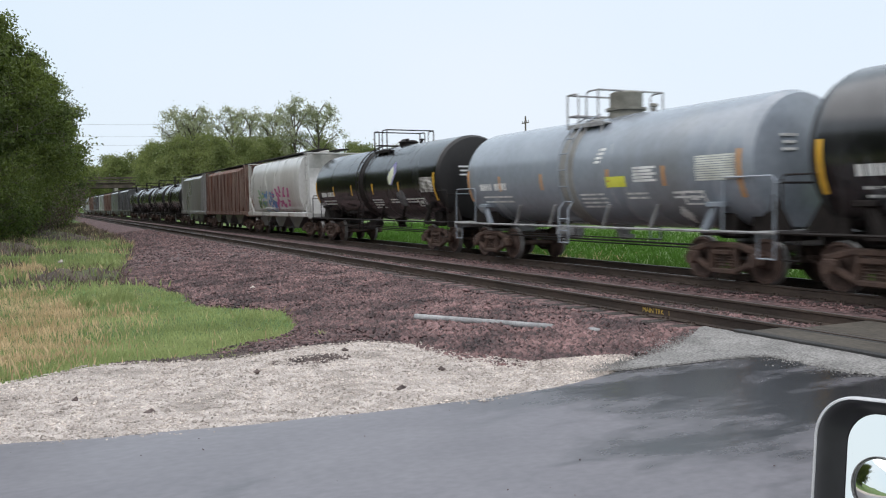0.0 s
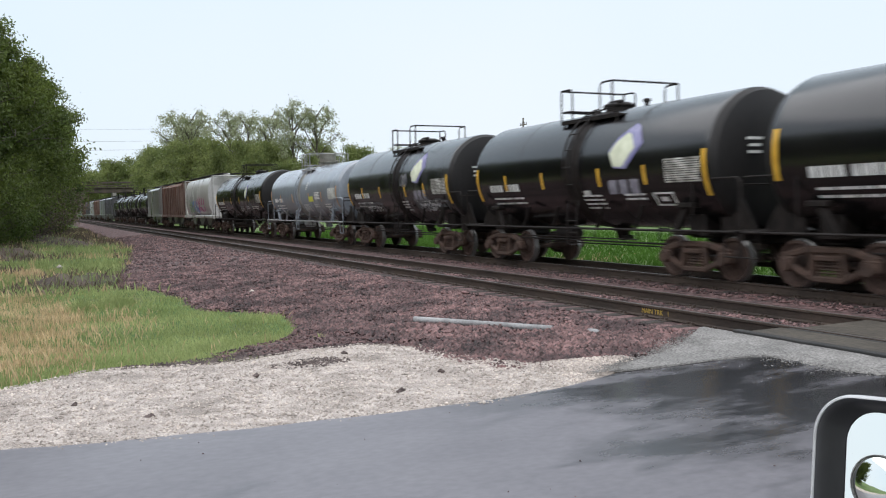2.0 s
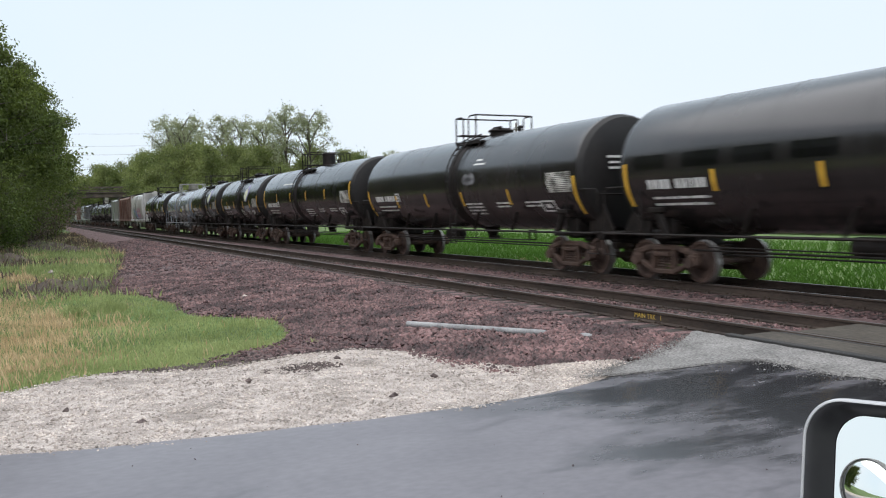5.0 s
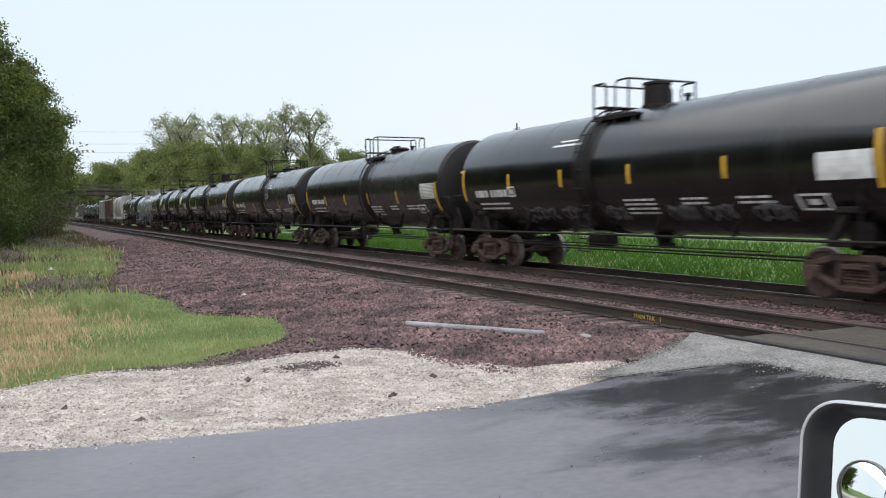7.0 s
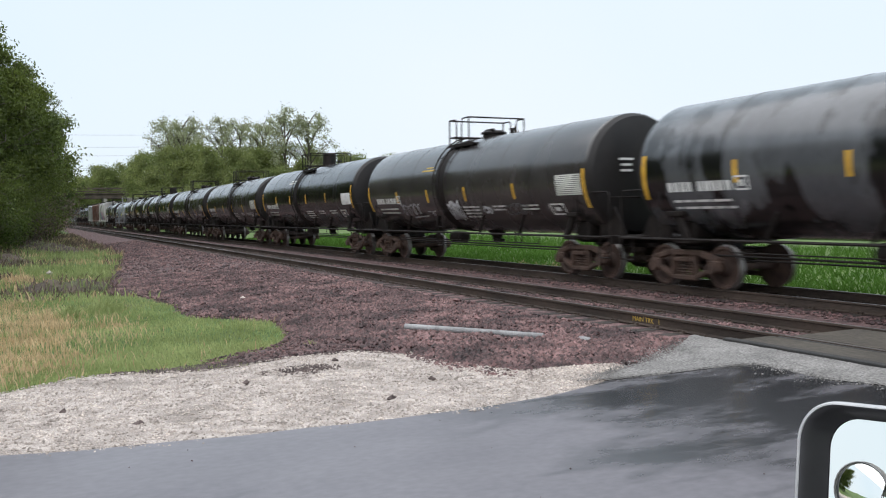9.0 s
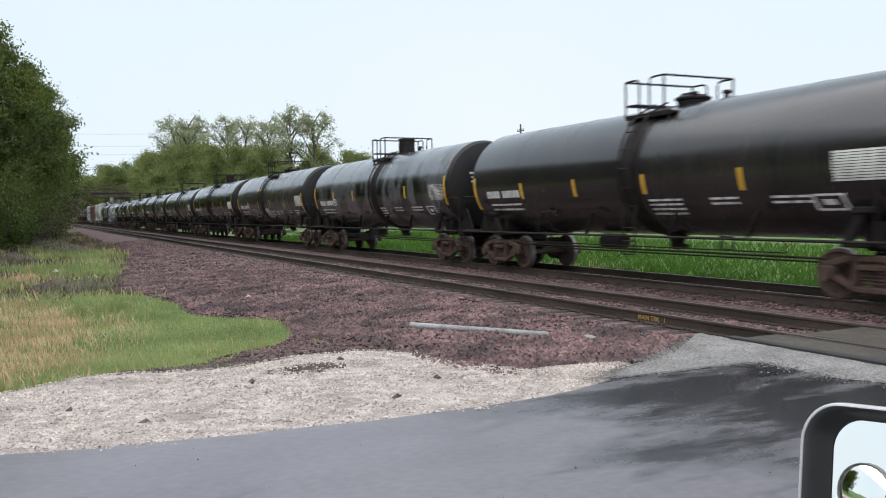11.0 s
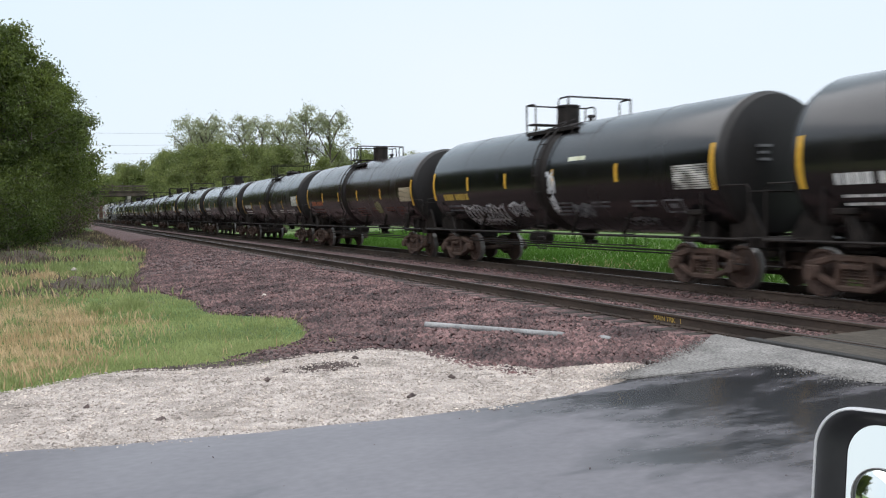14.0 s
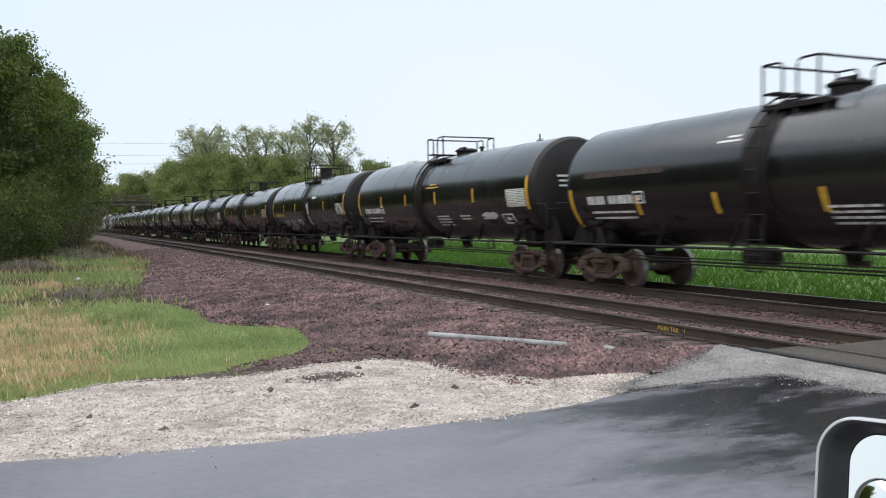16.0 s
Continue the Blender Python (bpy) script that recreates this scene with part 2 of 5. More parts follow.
P_DULLHOP = tank_paint("paint_hopper_dull", (0.085, 0.085, 0.09), (0.135, 0.135, 0.14), (0.07, 0.064, 0.06), 0.65)


# ---- mesh helpers ----
class Geo:
    """Collects vertices and faces of one mesh."""

    def __init__(self):
        self.v, self.f, self.m = [], [], []

    def face(self, idx, mat=0):
        self.f.append(idx)
        self.m.append(mat)

    def box(self, c, s, mat=0, b=0.0, turn=None):
        """A box with chamfered upright and lying edges."""
        x, y, z = s[0] / 2, s[1] / 2, s[2] / 2
        n = len(self.v)
        if b <= 0:
            pts = [(i * x, j * y, k * z) for k in (-1, 1) for j in (-1, 1) for i in (-1, 1)]
            faces = [(0, 2, 3, 1), (4, 5, 7, 6), (0, 1, 5, 4), (2, 6, 7, 3), (0, 4, 6, 2), (1, 3, 7, 5)]
        else:
            ring = [(x - b, -y), (x, -y + b), (x, y - b), (x - b, y), (-x + b, y), (-x, y - b), (-x, -y + b), (-x + b, -y)]
            inner = [(px * (1 - b / x), py * (1 - b / y)) for px, py in ring]
            pts = [(*q, -z) for q in inner] + [(*q, -z + b) for q in ring] + [(*q, z - b) for q in ring] + [(*q, z) for q in inner]
            faces = [tuple(range(7, -1, -1)), tuple(range(24, 32))]
            for r in range(3):
                faces += [(r * 8 + i, r * 8 + (i + 1) % 8, r * 8 + 8 + (i + 1) % 8, r * 8 + 8 + i) for i in range(8)]
        for q in pts:
            q = Vector(q)
            if turn is not None:
                q = turn @ q
            self.v.append(tuple(q + Vector(c)))
        for f in faces:
            self.face(tuple(n + i for i in f), mat)
        return self

    def tube(self, pts, r, mat=0, n=8, closed=True, taper=None):
        pts = [Vector(p) for p in pts]
        start = len(self.v)
        for k, p in enumerate(pts):
            d = (pts[min(k + 1, len(pts) - 1)] - pts[max(k - 1, 0)]).normalized()
            up = Vector((0, 0, 1)) if abs(d.z) < 0.9 else Vector((1, 0, 0))
            a = d.cross(up).normalized()
            b = a.cross(d)
            rr = r if taper is None else r + (taper - r) * k / (len(pts) - 1)
            for i in range(n):
                w = 2 * math.pi * i / n
                self.v.append(tuple(p + a * (rr * math.cos(w)) + b * (rr * math.sin(w))))
        for k in range(len(pts) - 1):
            for i in range(n):
                a, b = start + k * n + i, start + k * n + (i + 1) % n
                self.face((a, b, b + n, a + n), mat)
        if closed:
            self.face(tuple(start + i for i in range(n))[::-1], mat)
            e = start + (len(pts) - 1) * n
            self.face(tuple(e + i for i in range(n)), mat)
        return self

    def lathe(self, prof, axis, c, n=32, mats=None):
        """Turns (along, radius) pairs round an axis through c: 'x', 'y' or 'z'."""
        start = len(self.v)
        for a, r in prof:
            for i in range(n):
                w = 2 * math.pi * i / n
                q = (a, r * math.cos(w), r * math.sin(w))
                q = {"x": q, "y": (q[1], q[0], q[2]), "z": (q[1], q[2], q[0])}[axis]
                self.v.append((q[0] + c[0], q[1] + c[1], q[2] + c[2]))
        for k in range(len(prof) - 1):
            for i in range(n):
                a, b = start + k * n + i, start + k * n + (i + 1) % n
                self.face((a, b, b + n, a + n), mats[k] if mats else 0)
        for k, rev in ((0, True), (len(prof) - 1, False)):
            if prof[k][1] > 1e-4:
                loop = tuple(start + k * n + i for i in range(n))
                self.face(loop[::-1] if rev else loop, mats[max(0, k - 1)] if mats else 0)
        return self

    def grid(self, xs, ys, fn, mat=0):
        """A sheet over parameters xs, ys; fn gives the point."""
        n = len(self.v)
        for a in xs:
            for b in ys:
                self.v.append(fn(a, b))
        w = len(ys)
        for i in range(len(xs) - 1):
            for j in range(w - 1):
                a = n + i * w + j
                self.face((a, a + w, a + w + 1, a + 1), mat)
        return self

    def prism(self, outline, y0, y1, mat=0):
        """An (x, z) outline drawn out along y."""
        n, k = len(self.v), len(outline)
        self.v += [(x, y0, z) for x, z in outline] + [(x, y1, z) for x, z in outline]
        self.face(tuple(n + i for i in range(k)), mat)
        self.face(tuple(n + k + i for i in range(k))[::-1], mat)
        for i in range(k):
            j = (i + 1) % k
            self.face((n + j, n + i, n + k + i, n + k + j), mat)
        return self

    def mesh(self, name, mats, smooth=35):
        me = bpy.data.meshes.new(name)
        me.from_pydata(self.v, [], self.f)
        for m in mats if isinstance(mats, (list, tuple)) else [mats]:
            me.materials.append(m)
        me.polygons.foreach_set("material_index", self.m)
        if smooth:
            me.polygons.foreach_set("use_smooth", [True] * len(self.f))
            me.set_sharp_from_angle(angle=radians(smooth))
        me.update()
        return me


def part(name, geo, mats, parent=None, label="", smooth=35, at=None):
    """Links a mesh as one object, under a thing or part if one is given."""
    me = geo if isinstance(geo, bpy.types.Mesh) else geo.mesh(name, mats, smooth)
    ob = new(name, me)
    ob.parent = parent
    if at is not None:
        ob.matrix_basis = at
    if label:
        ob["label"] = label
    return ob


def steps(a, b, d):
    n = max(1, int(round((b - a) / d)))
    return [a + (b - a) * i / n for i in range(n + 1)]


def lerp_table(table, x):
    if x <= table[0][0]:
        return table[0][1]
    for (a, p), (b, q) in zip(table, table[1:]):
        if x <= b:
            return p + (q - p) * (x - a) / (b - a)
    return table[-1][1]


def wob(x, y, s, k=0.0):
    return noise.noise(Vector((x * s, y * s, k)))


# ---- the plan: tracks run along x, the road along y, rail tops at z = 0 ----
GAUGE = 1.508
NEAR_TRACK, FAR_TRACK = 9.829, 13.895
TRACK_ENDS = (-620.0, 60.0)
TOE = ((-600, 7.4), (-150, 6.6), (-97, 5.6), (-80, 5.4), (-66, 5.3), (-51, 4.9), (-42, 3.9), (-31.4, 2.5), (-26.4, 2.2), (-25, 3.1), (-23.3, 3.5), (-21, 3.3), (-19.4, 3.7), (-18.6, 4.3), (-17.2, 4.65), (-15.5, 4.5), (-14.6, 4.25), (-13.3, 3.7), (-12.4, 2.7), (-11.7, 2.1), (-11.2, 2.1), (-10.6, 4.5), (-9, 4.55), (-8.4, 4.85), (-7.7, 5.75), (-7.2, 7.6))


def ground_z(x, y):
    z = -0.56 + 0.10 * wob(x, y, 0.12) + 0.05 * wob(x, y, 0.5, 3.0)
    near = min(1.0, max(0.0, (x + 15.0) / 4.0)) if y < 9 else 0.0
    z = z * (1 - near) - 0.25 * near
    if y > 4.3 and x > -13:
        z -= 0.3 * min(1.0, (y - 4.3) / 0.3) * min(1.0, (x + 13) / 1.0)
    if y > 16:
        k = min(1.0, (y - 16) / 2.5)
        z = z * (1 - k) + k * (-0.42 + 0.05 * wob(x, y, 0.3) + min(1.6, (y - 17) * 0.014))
    if x < -40 and y < 3:
        z += min(0.9, (-40 - x) * 0.03) * min(1.0, (3 - y) / 6)
    return z


ground_x = [-4000, -2000, -1000, -600] + steps(-400, -80, 10) + steps(-76, -32, 2) + steps(-31, 4, 0.6) + [8, 15, 30, 60, 150, 500, 1500, 4000]
ground_y = [-4000, -2000, -800, -300, -120, -60] + steps(-30, -6, 3) + steps(-5, 9, 0.5) + steps(10, 24, 1) + steps(28, 80, 6) + [120, 200, 400, 1000, 2500, 4000]
ground = part("ground", Geo().grid(ground_x, ground_y, lambda x, y: (x, y, ground_z(x, y))), M_GRASS)
tagged(ground, "rough grassland with bare soil and dry patches", "ground", kind="structure")


def toe_y(x):
    """Where the ballast meets the verge."""
    k = min(1.0, max(0.0, (-11.5 - x) / 2))
    far = min(1.0, max(0.15, (-34 - x) / 20))
    return lerp_table(TOE, x) + k * (0.55 * far * wob(x, 0, 0.33, 2.0) + 0.2 * wob(x, 5, 1.1))


def ballast_z(x, y):
    toe = toe_y(x)
    r = 0.035 * wob(x, y, 1.7) + 0.03 * wob(x, y, 0.6, 5.0)
    low = -0.53 + 0.30 * min(1.0, max(0.0, (x + 16.0) / 5.0))
    if x > -8.15 and y < 8.5:
        low -= 0.2
    if y < toe:
        return low - (toe - y) * 0.5
    if y < 8.35:
        k = (y - toe) / max(0.1, 8.35 - toe)
        return low + (-0.22 - low) * k ** 0.75 + r * 1.3 * min(1.0, k * 4) - (0.1 if x > -8.15 else 0)
    if y <= 16.0:
        return -0.2 + r * 0.35 - (0.05 if 11.6 < y < 12.2 else 0)
    return -0.22 - (y - 16.0) * 0.45


ballast_y = steps(2.0, 8.3, 0.3) + steps(8.5, 16.0, 0.75) + [16.5, 17.2]
ballast_x = steps(-620, -80, 9) + steps(-78, -31, 1.0) + steps(-30.6, -7.3, 0.35) + [0, 20, 60]
bed = part("ballast_bed", Geo().grid(ballast_x, ballast_y, lambda x, y: (x, y, ballast_z(x, y))), M_BALLAST)
tagged(bed, "reddish-brown crushed stone bed under the tracks", "ballast", kind="structure")

# road and its apron at the crossing
ROAD_EDGE = ((-300, -7.4), (-0.3, -7.63), (1.43, -7.3), (3.5, -7.15), (4.8, -7.22), (5.83, -7.6), (7.0, -8.2), (8.22, -8.7))


def road_point(y, s):
    left = lerp_table(ROAD_EDGE, y) + 0.06 * wob(y, 0, 1.3) + 0.025 * wob(y, 2, 6.0)
    x = left + (3.4 - left) * s
    edge = -0.12 if s == 0 else 0.0
    return (x, y, -0.15 + edge + 0.11 * max(0.0, (y - 5.0) / 3.2) ** 1.5 * (1 if y > 5 else 0) + 0.012 * wob(x, y, 0.5))


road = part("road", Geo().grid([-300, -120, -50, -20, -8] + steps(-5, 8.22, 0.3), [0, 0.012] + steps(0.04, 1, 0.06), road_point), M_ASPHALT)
tagged(road, "dark wet asphalt road with damp patches", "road", kind="structure")
APRON = ((-8.8, 8.05), (-8.62, 7.85), (-8.2, 7.2), (-7.88, 6.55), (-7.7, 5.95), (-7.42, 5.55), (-7.27, 6.2), (-7.18, 6.95), (-7.05, 7.4), (-6.57, 7.45), (-6.1, 7.35), (-5.5, 7.6), (3.3, 7.75))


def apron_point(x, s):
    y0 = lerp_table(APRON, x) + 0.06 * wob(x, 0, 3.0) + 0.04 * wob(x, 4, 9.0)
    y = y0 + (8.175 - y0) * s
    k = ((y - 5.0) / 3.2) ** 1.5 if y > 5 else 0
    return (x, y, -0.15 + 0.11 * k + 0.012 * wob(x, y, 0.5) + (0.022 if 0 < s else 0.004) + 0.008 * wob(x, y, 4))


apron = part("road_apron", Geo().grid(steps(-8.8, 3.3, 0.1), [0, 0.05] + steps(0.12, 1, 0.11), apron_point), M_ASPHALT_DRY)
tagged(apron, "pale worn asphalt apron beside the rails", "road surface", kind="structure")

GRAVEL_FAR = ((-40, -10.2), (-0.4, -10.5), (0.5, -11.1), (2.1, -10.8), (3.2, -11.2), (4.1, -11.05), (4.6, -10.8), (4.9, -10.45), (5.02, -9.2), (5.16, -8.62), (5.7, -8.47), (6.2, -8.37), (6.4, -8.15))


def gravel_point(y, s):
    near = lerp_table(ROAD_EDGE, y) + 0.25
    far = lerp_table(GRAVEL_FAR, y) + 0.12 * wob(y, 7, 1.4) + 0.05 * wob(y, 3, 5)
    x = near + (far - near) * s
    z = -0.165 + 0.03 * wob(x, y, 0.9) + 0.012 * wob(x, y, 4) - 0.03 * s * (1 if y < 5 else 0.3)
    return (x, y, z - (0.16 if s == 1 else 0) - (0.06 if s == 0 else 0))


gravel = part("gravel_shoulder", Geo().grid([-40, -25, -15, -10, -6] + steps(-4, 6.35, 0.1), [0, 0.06] + steps(0.1, 0.95, 0.07) + [1], gravel_point), M_GRAVEL)
tagged(gravel, "pale crushed limestone shoulder beside the road", "gravel", kind="structure")


# ---- stones and blades: too many to count ----
def stone(g, c, r, rng):
    n = len(g.v)
    a = rng.uniform(0, 6.28)
    sx, sy, sz = r * rng.uniform(0.7, 1.3), r * rng.uniform(0.6, 1.1), r * rng.uniform(0.5, 0.9)
    ca, sa = math.cos(a), math.sin(a)
    for q in ((1, 0.2, 0), (0.1, 1, 0.2), (-1, -0.1, 0.1), (-0.2, -1, -0.1), (0.25, 0.1, 1), (-0.3, 0.2, -1)):
        x, y, z = q[0] * sx + rng.uniform(-.2, .2) * r, q[1] * sy + rng.uniform(-.2, .2) * r, q[2] * sz
        g.v.append((c[0] + x * ca - y * sa, c[1] + x * sa + y * ca, c[2] + z))
    for f in ((0, 1, 4), (1, 2, 4), (2, 3, 4), (3, 0, 4), (1, 0, 5), (2, 1, 5), (3, 2, 5), (0, 3, 5)):
        g.face(tuple(n + i for i in f))


rng = random.Random(3)
g = Geo()
for _ in range(34000):
    x = -7.8 - 24 * rng.random() ** 1.4
    toe = toe_y(x)
    y = rng.uniform(toe - 0.25, 8.42)
    if -13.5 < x < -10.8 and y < 4.4 and rng.random() < 0.55:
        continue
    if x > -8.75 and y > 5.4 - 2.5 * (x + 7.9):
        continue
    stone(g, (x, y, ballast_z(x, y) + 0.022), rng.uniform(0.03, 0.06) if y > 4.4 or x < -14 else rng.uniform(0.014, 0.032), rng)
for _ in range(12000):
    x = -7 - 23 * rng.random() ** 1.3
    y = rng.choice((rng.uniform(11.0, 12.8), rng.uniform(9.3, 10.4), rng.uniform(15.2, 16.4)))
    if x > -8.3 and y < 11:
        continue
    stone(g, (x, y, ballast_z(x, y) + 0.012), rng.uniform(0.025, 0.05), rng)
for _ in range(6000):
    x = rng.uniform(-75, -29)
    y = rng.uniform(toe_y(x), 8.6)
    stone(g, (x, y, ballast_z(x, y) + 0.01), rng.uniform(0.04, 0.075), rng)
tagged(part("ballast_stones", g, M_STONE, smooth=0), "loose reddish-brown and grey crushed ballast stones", "stones", kind="stuff")
g = Geo()
for _ in range(15000):
    y, s = rng.uniform(-3.5, 6.35), rng.random()
    p = gravel_point(y, min(0.97, s))
    stone(g, (p[0], p[1], p[2] + 0.003), rng.uniform(0.008, 0.02) * (1.6 if rng.random() < 0.05 else 1), rng)
tagged(part("gravel_pebbles", g, M_PEBBLE, smooth=0), "loose pale limestone pebbles on the shoulder", "pebbles", kind="stuff")
g = Geo()
for _ in range(520):
    w, d = rng.uniform(0, 6.28), rng.random() ** 0.9
    x, y = -10.0 + 0.3 * d * math.cos(w), 3.0 + 0.5 * d * math.sin(w)
    stone(g, (x, y, gravel_point(y, 0.8)[2] + 0.004 * (1 - d)), rng.uniform(0.008, 0.022), rng)
for _ in range(1500):
    y = rng.uniform(0.8, 4.6)
    x = gravel_point(y, 1)[0] - rng.random() ** 1.6 * (0.3 + 0.35 * max(0, y - 1))
    stone(g, (x, y, ground_z(x, y) + 0.02), rng.uniform(0.02, 0.05), rng)
for x, y in ((-10.35, 3.55), (-8.1, 0.9), (-9.5, 2.2), (-8.6, 4.1), (-9.0, 0.3), (-7.9, 3.3)):
    stone(g, (x, y, -0.165), 0.045, rng)
tagged(part("dark_debris", g, M_DEBRIS, smooth=0), "patch of dark brown stones in the pale gravel", "debris", kind="stuff")
g = Geo()
for _ in range(45):
    x, y = rng.uniform(-7.2, -3.5), rng.uniform(-1, 7.0)
    stone(g, (x, y, road_point(y, (x + 7.3) / 10.7)[2] + 0.004), rng.uniform(0.003, 0.009), rng)
tagged(part("road_grit", g, M_BALLAST, smooth=0), "small stones scattered on the wet asphalt", "grit", kind="stuff")
g = Geo()
for _ in range(3200):
    x = rng.choice((rng.uniform(-8.7, -5.2), rng.uniform(-8.5, -7.3)))
    y = lerp_table(APRON, x) + rng.gauss(0.08, 0.2)
    if y < 8.1:
        s = max(0.06, (y - lerp_table(APRON, x)) / (8.175 - lerp_table(APRON, x)))
        stone(g, (x, y, apron_point(x, min(1, s))[2] - 0.002), rng.uniform(0.005, 0.014), rng)
tagged(part("apron_grit", g, M_ASPHALT_DRY, smooth=0), "loose grey grit along the edge of the apron", "grit", kind="stuff")


def blade(g, x, y, z, h, w, rng):
    a, lean = rng.uniform(0, 6.28), rng.uniform(0.1, 1.0) * h
    n = len(g.v)
    dx, dy = math.cos(a) * w / 2, math.sin(a) * w / 2
    lx, ly = lean * math.sin(a + 0.7), lean * math.cos(a - 0.5)
    g.v += [(x - dx, y - dy, z - 0.02), (x + dx, y + dy, z - 0.02), (x + dx * 0.7 + lx * 0.4, y + dy * 0.7 + ly * 0.4, z + h * 0.6),
            (x - dx * 0.7 + lx * 0.4, y - dy * 0.7 + ly * 0.4, z + h * 0.6), (x + lx, y + ly, z + h)]
    g.face((n, n + 1, n + 2, n + 3))
    g.face((n + 3, n + 2, n + 4))


def gravel_far(y):
    return lerp_table(GRAVEL_FAR, y)


def straw_at(x, y):
    """Share of dry stalks in the verge."""
    a = math.exp(-(((x + 18.6) / 4.2) ** 2 + ((y + 0.5) / 1.0) ** 2))
    b = math.exp(-(((x + 35) / 2.5) ** 2 + ((y + 0.2) / 1.1) ** 2))
    c = math.exp(-(((x + 18.7) / 1.9) ** 2 + ((y - 1.7) / 0.4) ** 2))
    return 0.006 + min(0.95, 3.6 * a + 1.6 * b + 0.6 * c) * (0.55 + 0.9 * (wob(x, y, 0.9) + 0.25))


green, straw = Geo(), Geo()
for _ in range(95000):
    x = -10.4 - 30 * rng.random() ** 1.7
    y = rng.uniform(-5.5 + (x + 10) * 0.12, toe_y(x) + rng.gauss(0.0, 0.12) + 0.6 * wob(x, 9, 1.6) + 0.35 * wob(x, 3, 4.5) + (2.0 if x > -14.5 and rng.random() < 0.12 else 0))
    if x > gravel_far(y) + 0.1:
        continue
    edge = min(1.0, (gravel_far(y) - x + 0.2) / 1.2) * min(1.0, 0.35 + (toe_y(x) - y) / 1.0)
    if rng.random() > 0.25 + edge:
        continue
    z, tall = ground_z(x, y), 1 + 0.9 * max(0, wob(x, y, 0.8, 9))
    if rng.random() < straw_at(x, y):
        blade(straw, x, y, z, rng.uniform(0.07, 0.17) * tall, rng.uniform(0.012, 0.024), rng)
    else:
        blade(green, x, y, z, rng.uniform(0.035, 0.10) * tall * (0.5 + 0.5 * edge), rng.uniform(0.012, 0.024), rng)
for cx, cy, cr in ((-22.4, 1.75, 0.55), (-34.0, 1.9, 0.8), (-21.6, 0.9, 0.3), (-14.6, 5.0, 0.09), (-13.2, 4.6, 0.1), (-12.7, 4.0, 0.12)):
    for _ in range(420 if cr > 0.2 else 40):
        a, d = rng.uniform(0, 6.283), cr * rng.random() ** 0.7
        x, y = cx + 1.6 * d * math.cos(a), cy + d * math.sin(a)
        blade(green, x, y, ground_z(x, y), rng.uniform(0.18, 0.34) * (1.2 - d / cr * 0.7) * (1 if cr > 0.2 else 0.4), rng.uniform(0.02, 0.035), rng)
brush = Geo()
for mx, my, mr, mh in ((-30.2, 1.2, 2.9, 0.36), (-36, -3.2, 2.4, 0.4), (-47, -1.4, 3.2, 0.5), (-63, 1.8, 4.2, 0.55), (-70, -1.0, 5.0, 0.7)):
    g = Geo().grid(steps(-1, 1, 0.1), steps(-1, 1, 0.1), lambda a, b: (mx + a * mr, my + b * mr * 0.62, ground_z(mx + a * mr, my + b * mr * 0.62) - 0.12 + mh * max(0.0, 1 - a * a - b * b) ** 0.8 * (1 + 0.5 * wob(mx + a * 3, my + b * 3, 1.1)) * (1 + 0.25 * wob(a * 9, b * 9, 1.0))))
    tagged(part("soil_mound", g, M_SOIL), "low mound of dark brown soil overgrown with brush", "soil mound")
    for _ in range(500):
        a, b = rng.uniform(-1, 1), rng.uniform(-1, 1)
        if a * a + b * b < 1:
            blade(brush if rng.random() < 0.5 else green, mx + a * mr, my + b * mr * 0.62, ground_z(mx + a * mr, my + b * mr * 0.62) - 0.1 + mh * (1 - a * a - b * b) ** 0.8, rng.uniform(0.1, 0.3), rng.uniform(0.02, 0.05), rng)
for _ in range(27000):
    x = -24 - 105 * rng.random() ** 1.5
    if x > -32 and rng.random() > (-24 - x) / 8:
        continue
    y = rng.uniform(-7, toe_y(x) + 0.2)
    k = wob(x, y, 0.28, 4.0)
    if -32 < x < -26.5:
        k += 0.3
    elif -60 < x < -38 and y > 0:
        k -= 0.35
    elif x < -62:
        k += 0.25
    z = ground_z(x, y)
    if k > 0.12:
        tall = 0.45 if x > -34 else 1.0
        blade(brush, x, y, z, rng.uniform(0.15, 0.5) * tall, rng.uniform(0.03, 0.07), rng)
    elif k > -0.05:
        blade(straw, x, y, z, rng.uniform(0.15, 0.4), rng.uniform(0.03, 0.06), rng)
    else:
        blade(green, x, y, z, rng.uniform(0.12, 0.35), rng.uniform(0.03, 0.07), rng)
tagged(part("dead_brush", brush, M_BRUSH, smooth=0), "brown dead stalks and brush on the verge", "brush", kind="stuff")
tagged(part("verge_grass", green, M_BLADE, smooth=0), "fresh green grass of the verge", "grass", kind="stuff")
tagged(part("dry_grass", straw, M_STRAW, smooth=0), "dry straw-coloured grass stalks", "grass", kind="stuff")
g, g2 = Geo(), Geo()
for _ in range(48000):
    x, d = rng.uniform(-75, 2), rng.random() ** 1.8
    y = 16.1 + 16 * d
    if rng.random() < 0.45 * math.exp(-((x + 25.5) / 2.2) ** 2 - ((y - 16.3) / 1.6) ** 2):
        blade(g2, x, y, ground_z(x, y), rng.uniform(0.15, 0.34), rng.uniform(0.02, 0.05), rng)
    else:
        blade(g, x, y, ground_z(x, y), rng.uniform(0.12, 0.34), rng.uniform(0.03, 0.07), rng)
tagged(part("field_grass", g, M_FIELD, smooth=0), "tall bright green grass behind the tracks", "grass", kind="stuff")
tagged(part("field_straw", g2, M_STRAW, smooth=0), "dry grass among the green behind the tracks", "grass", kind="stuff")


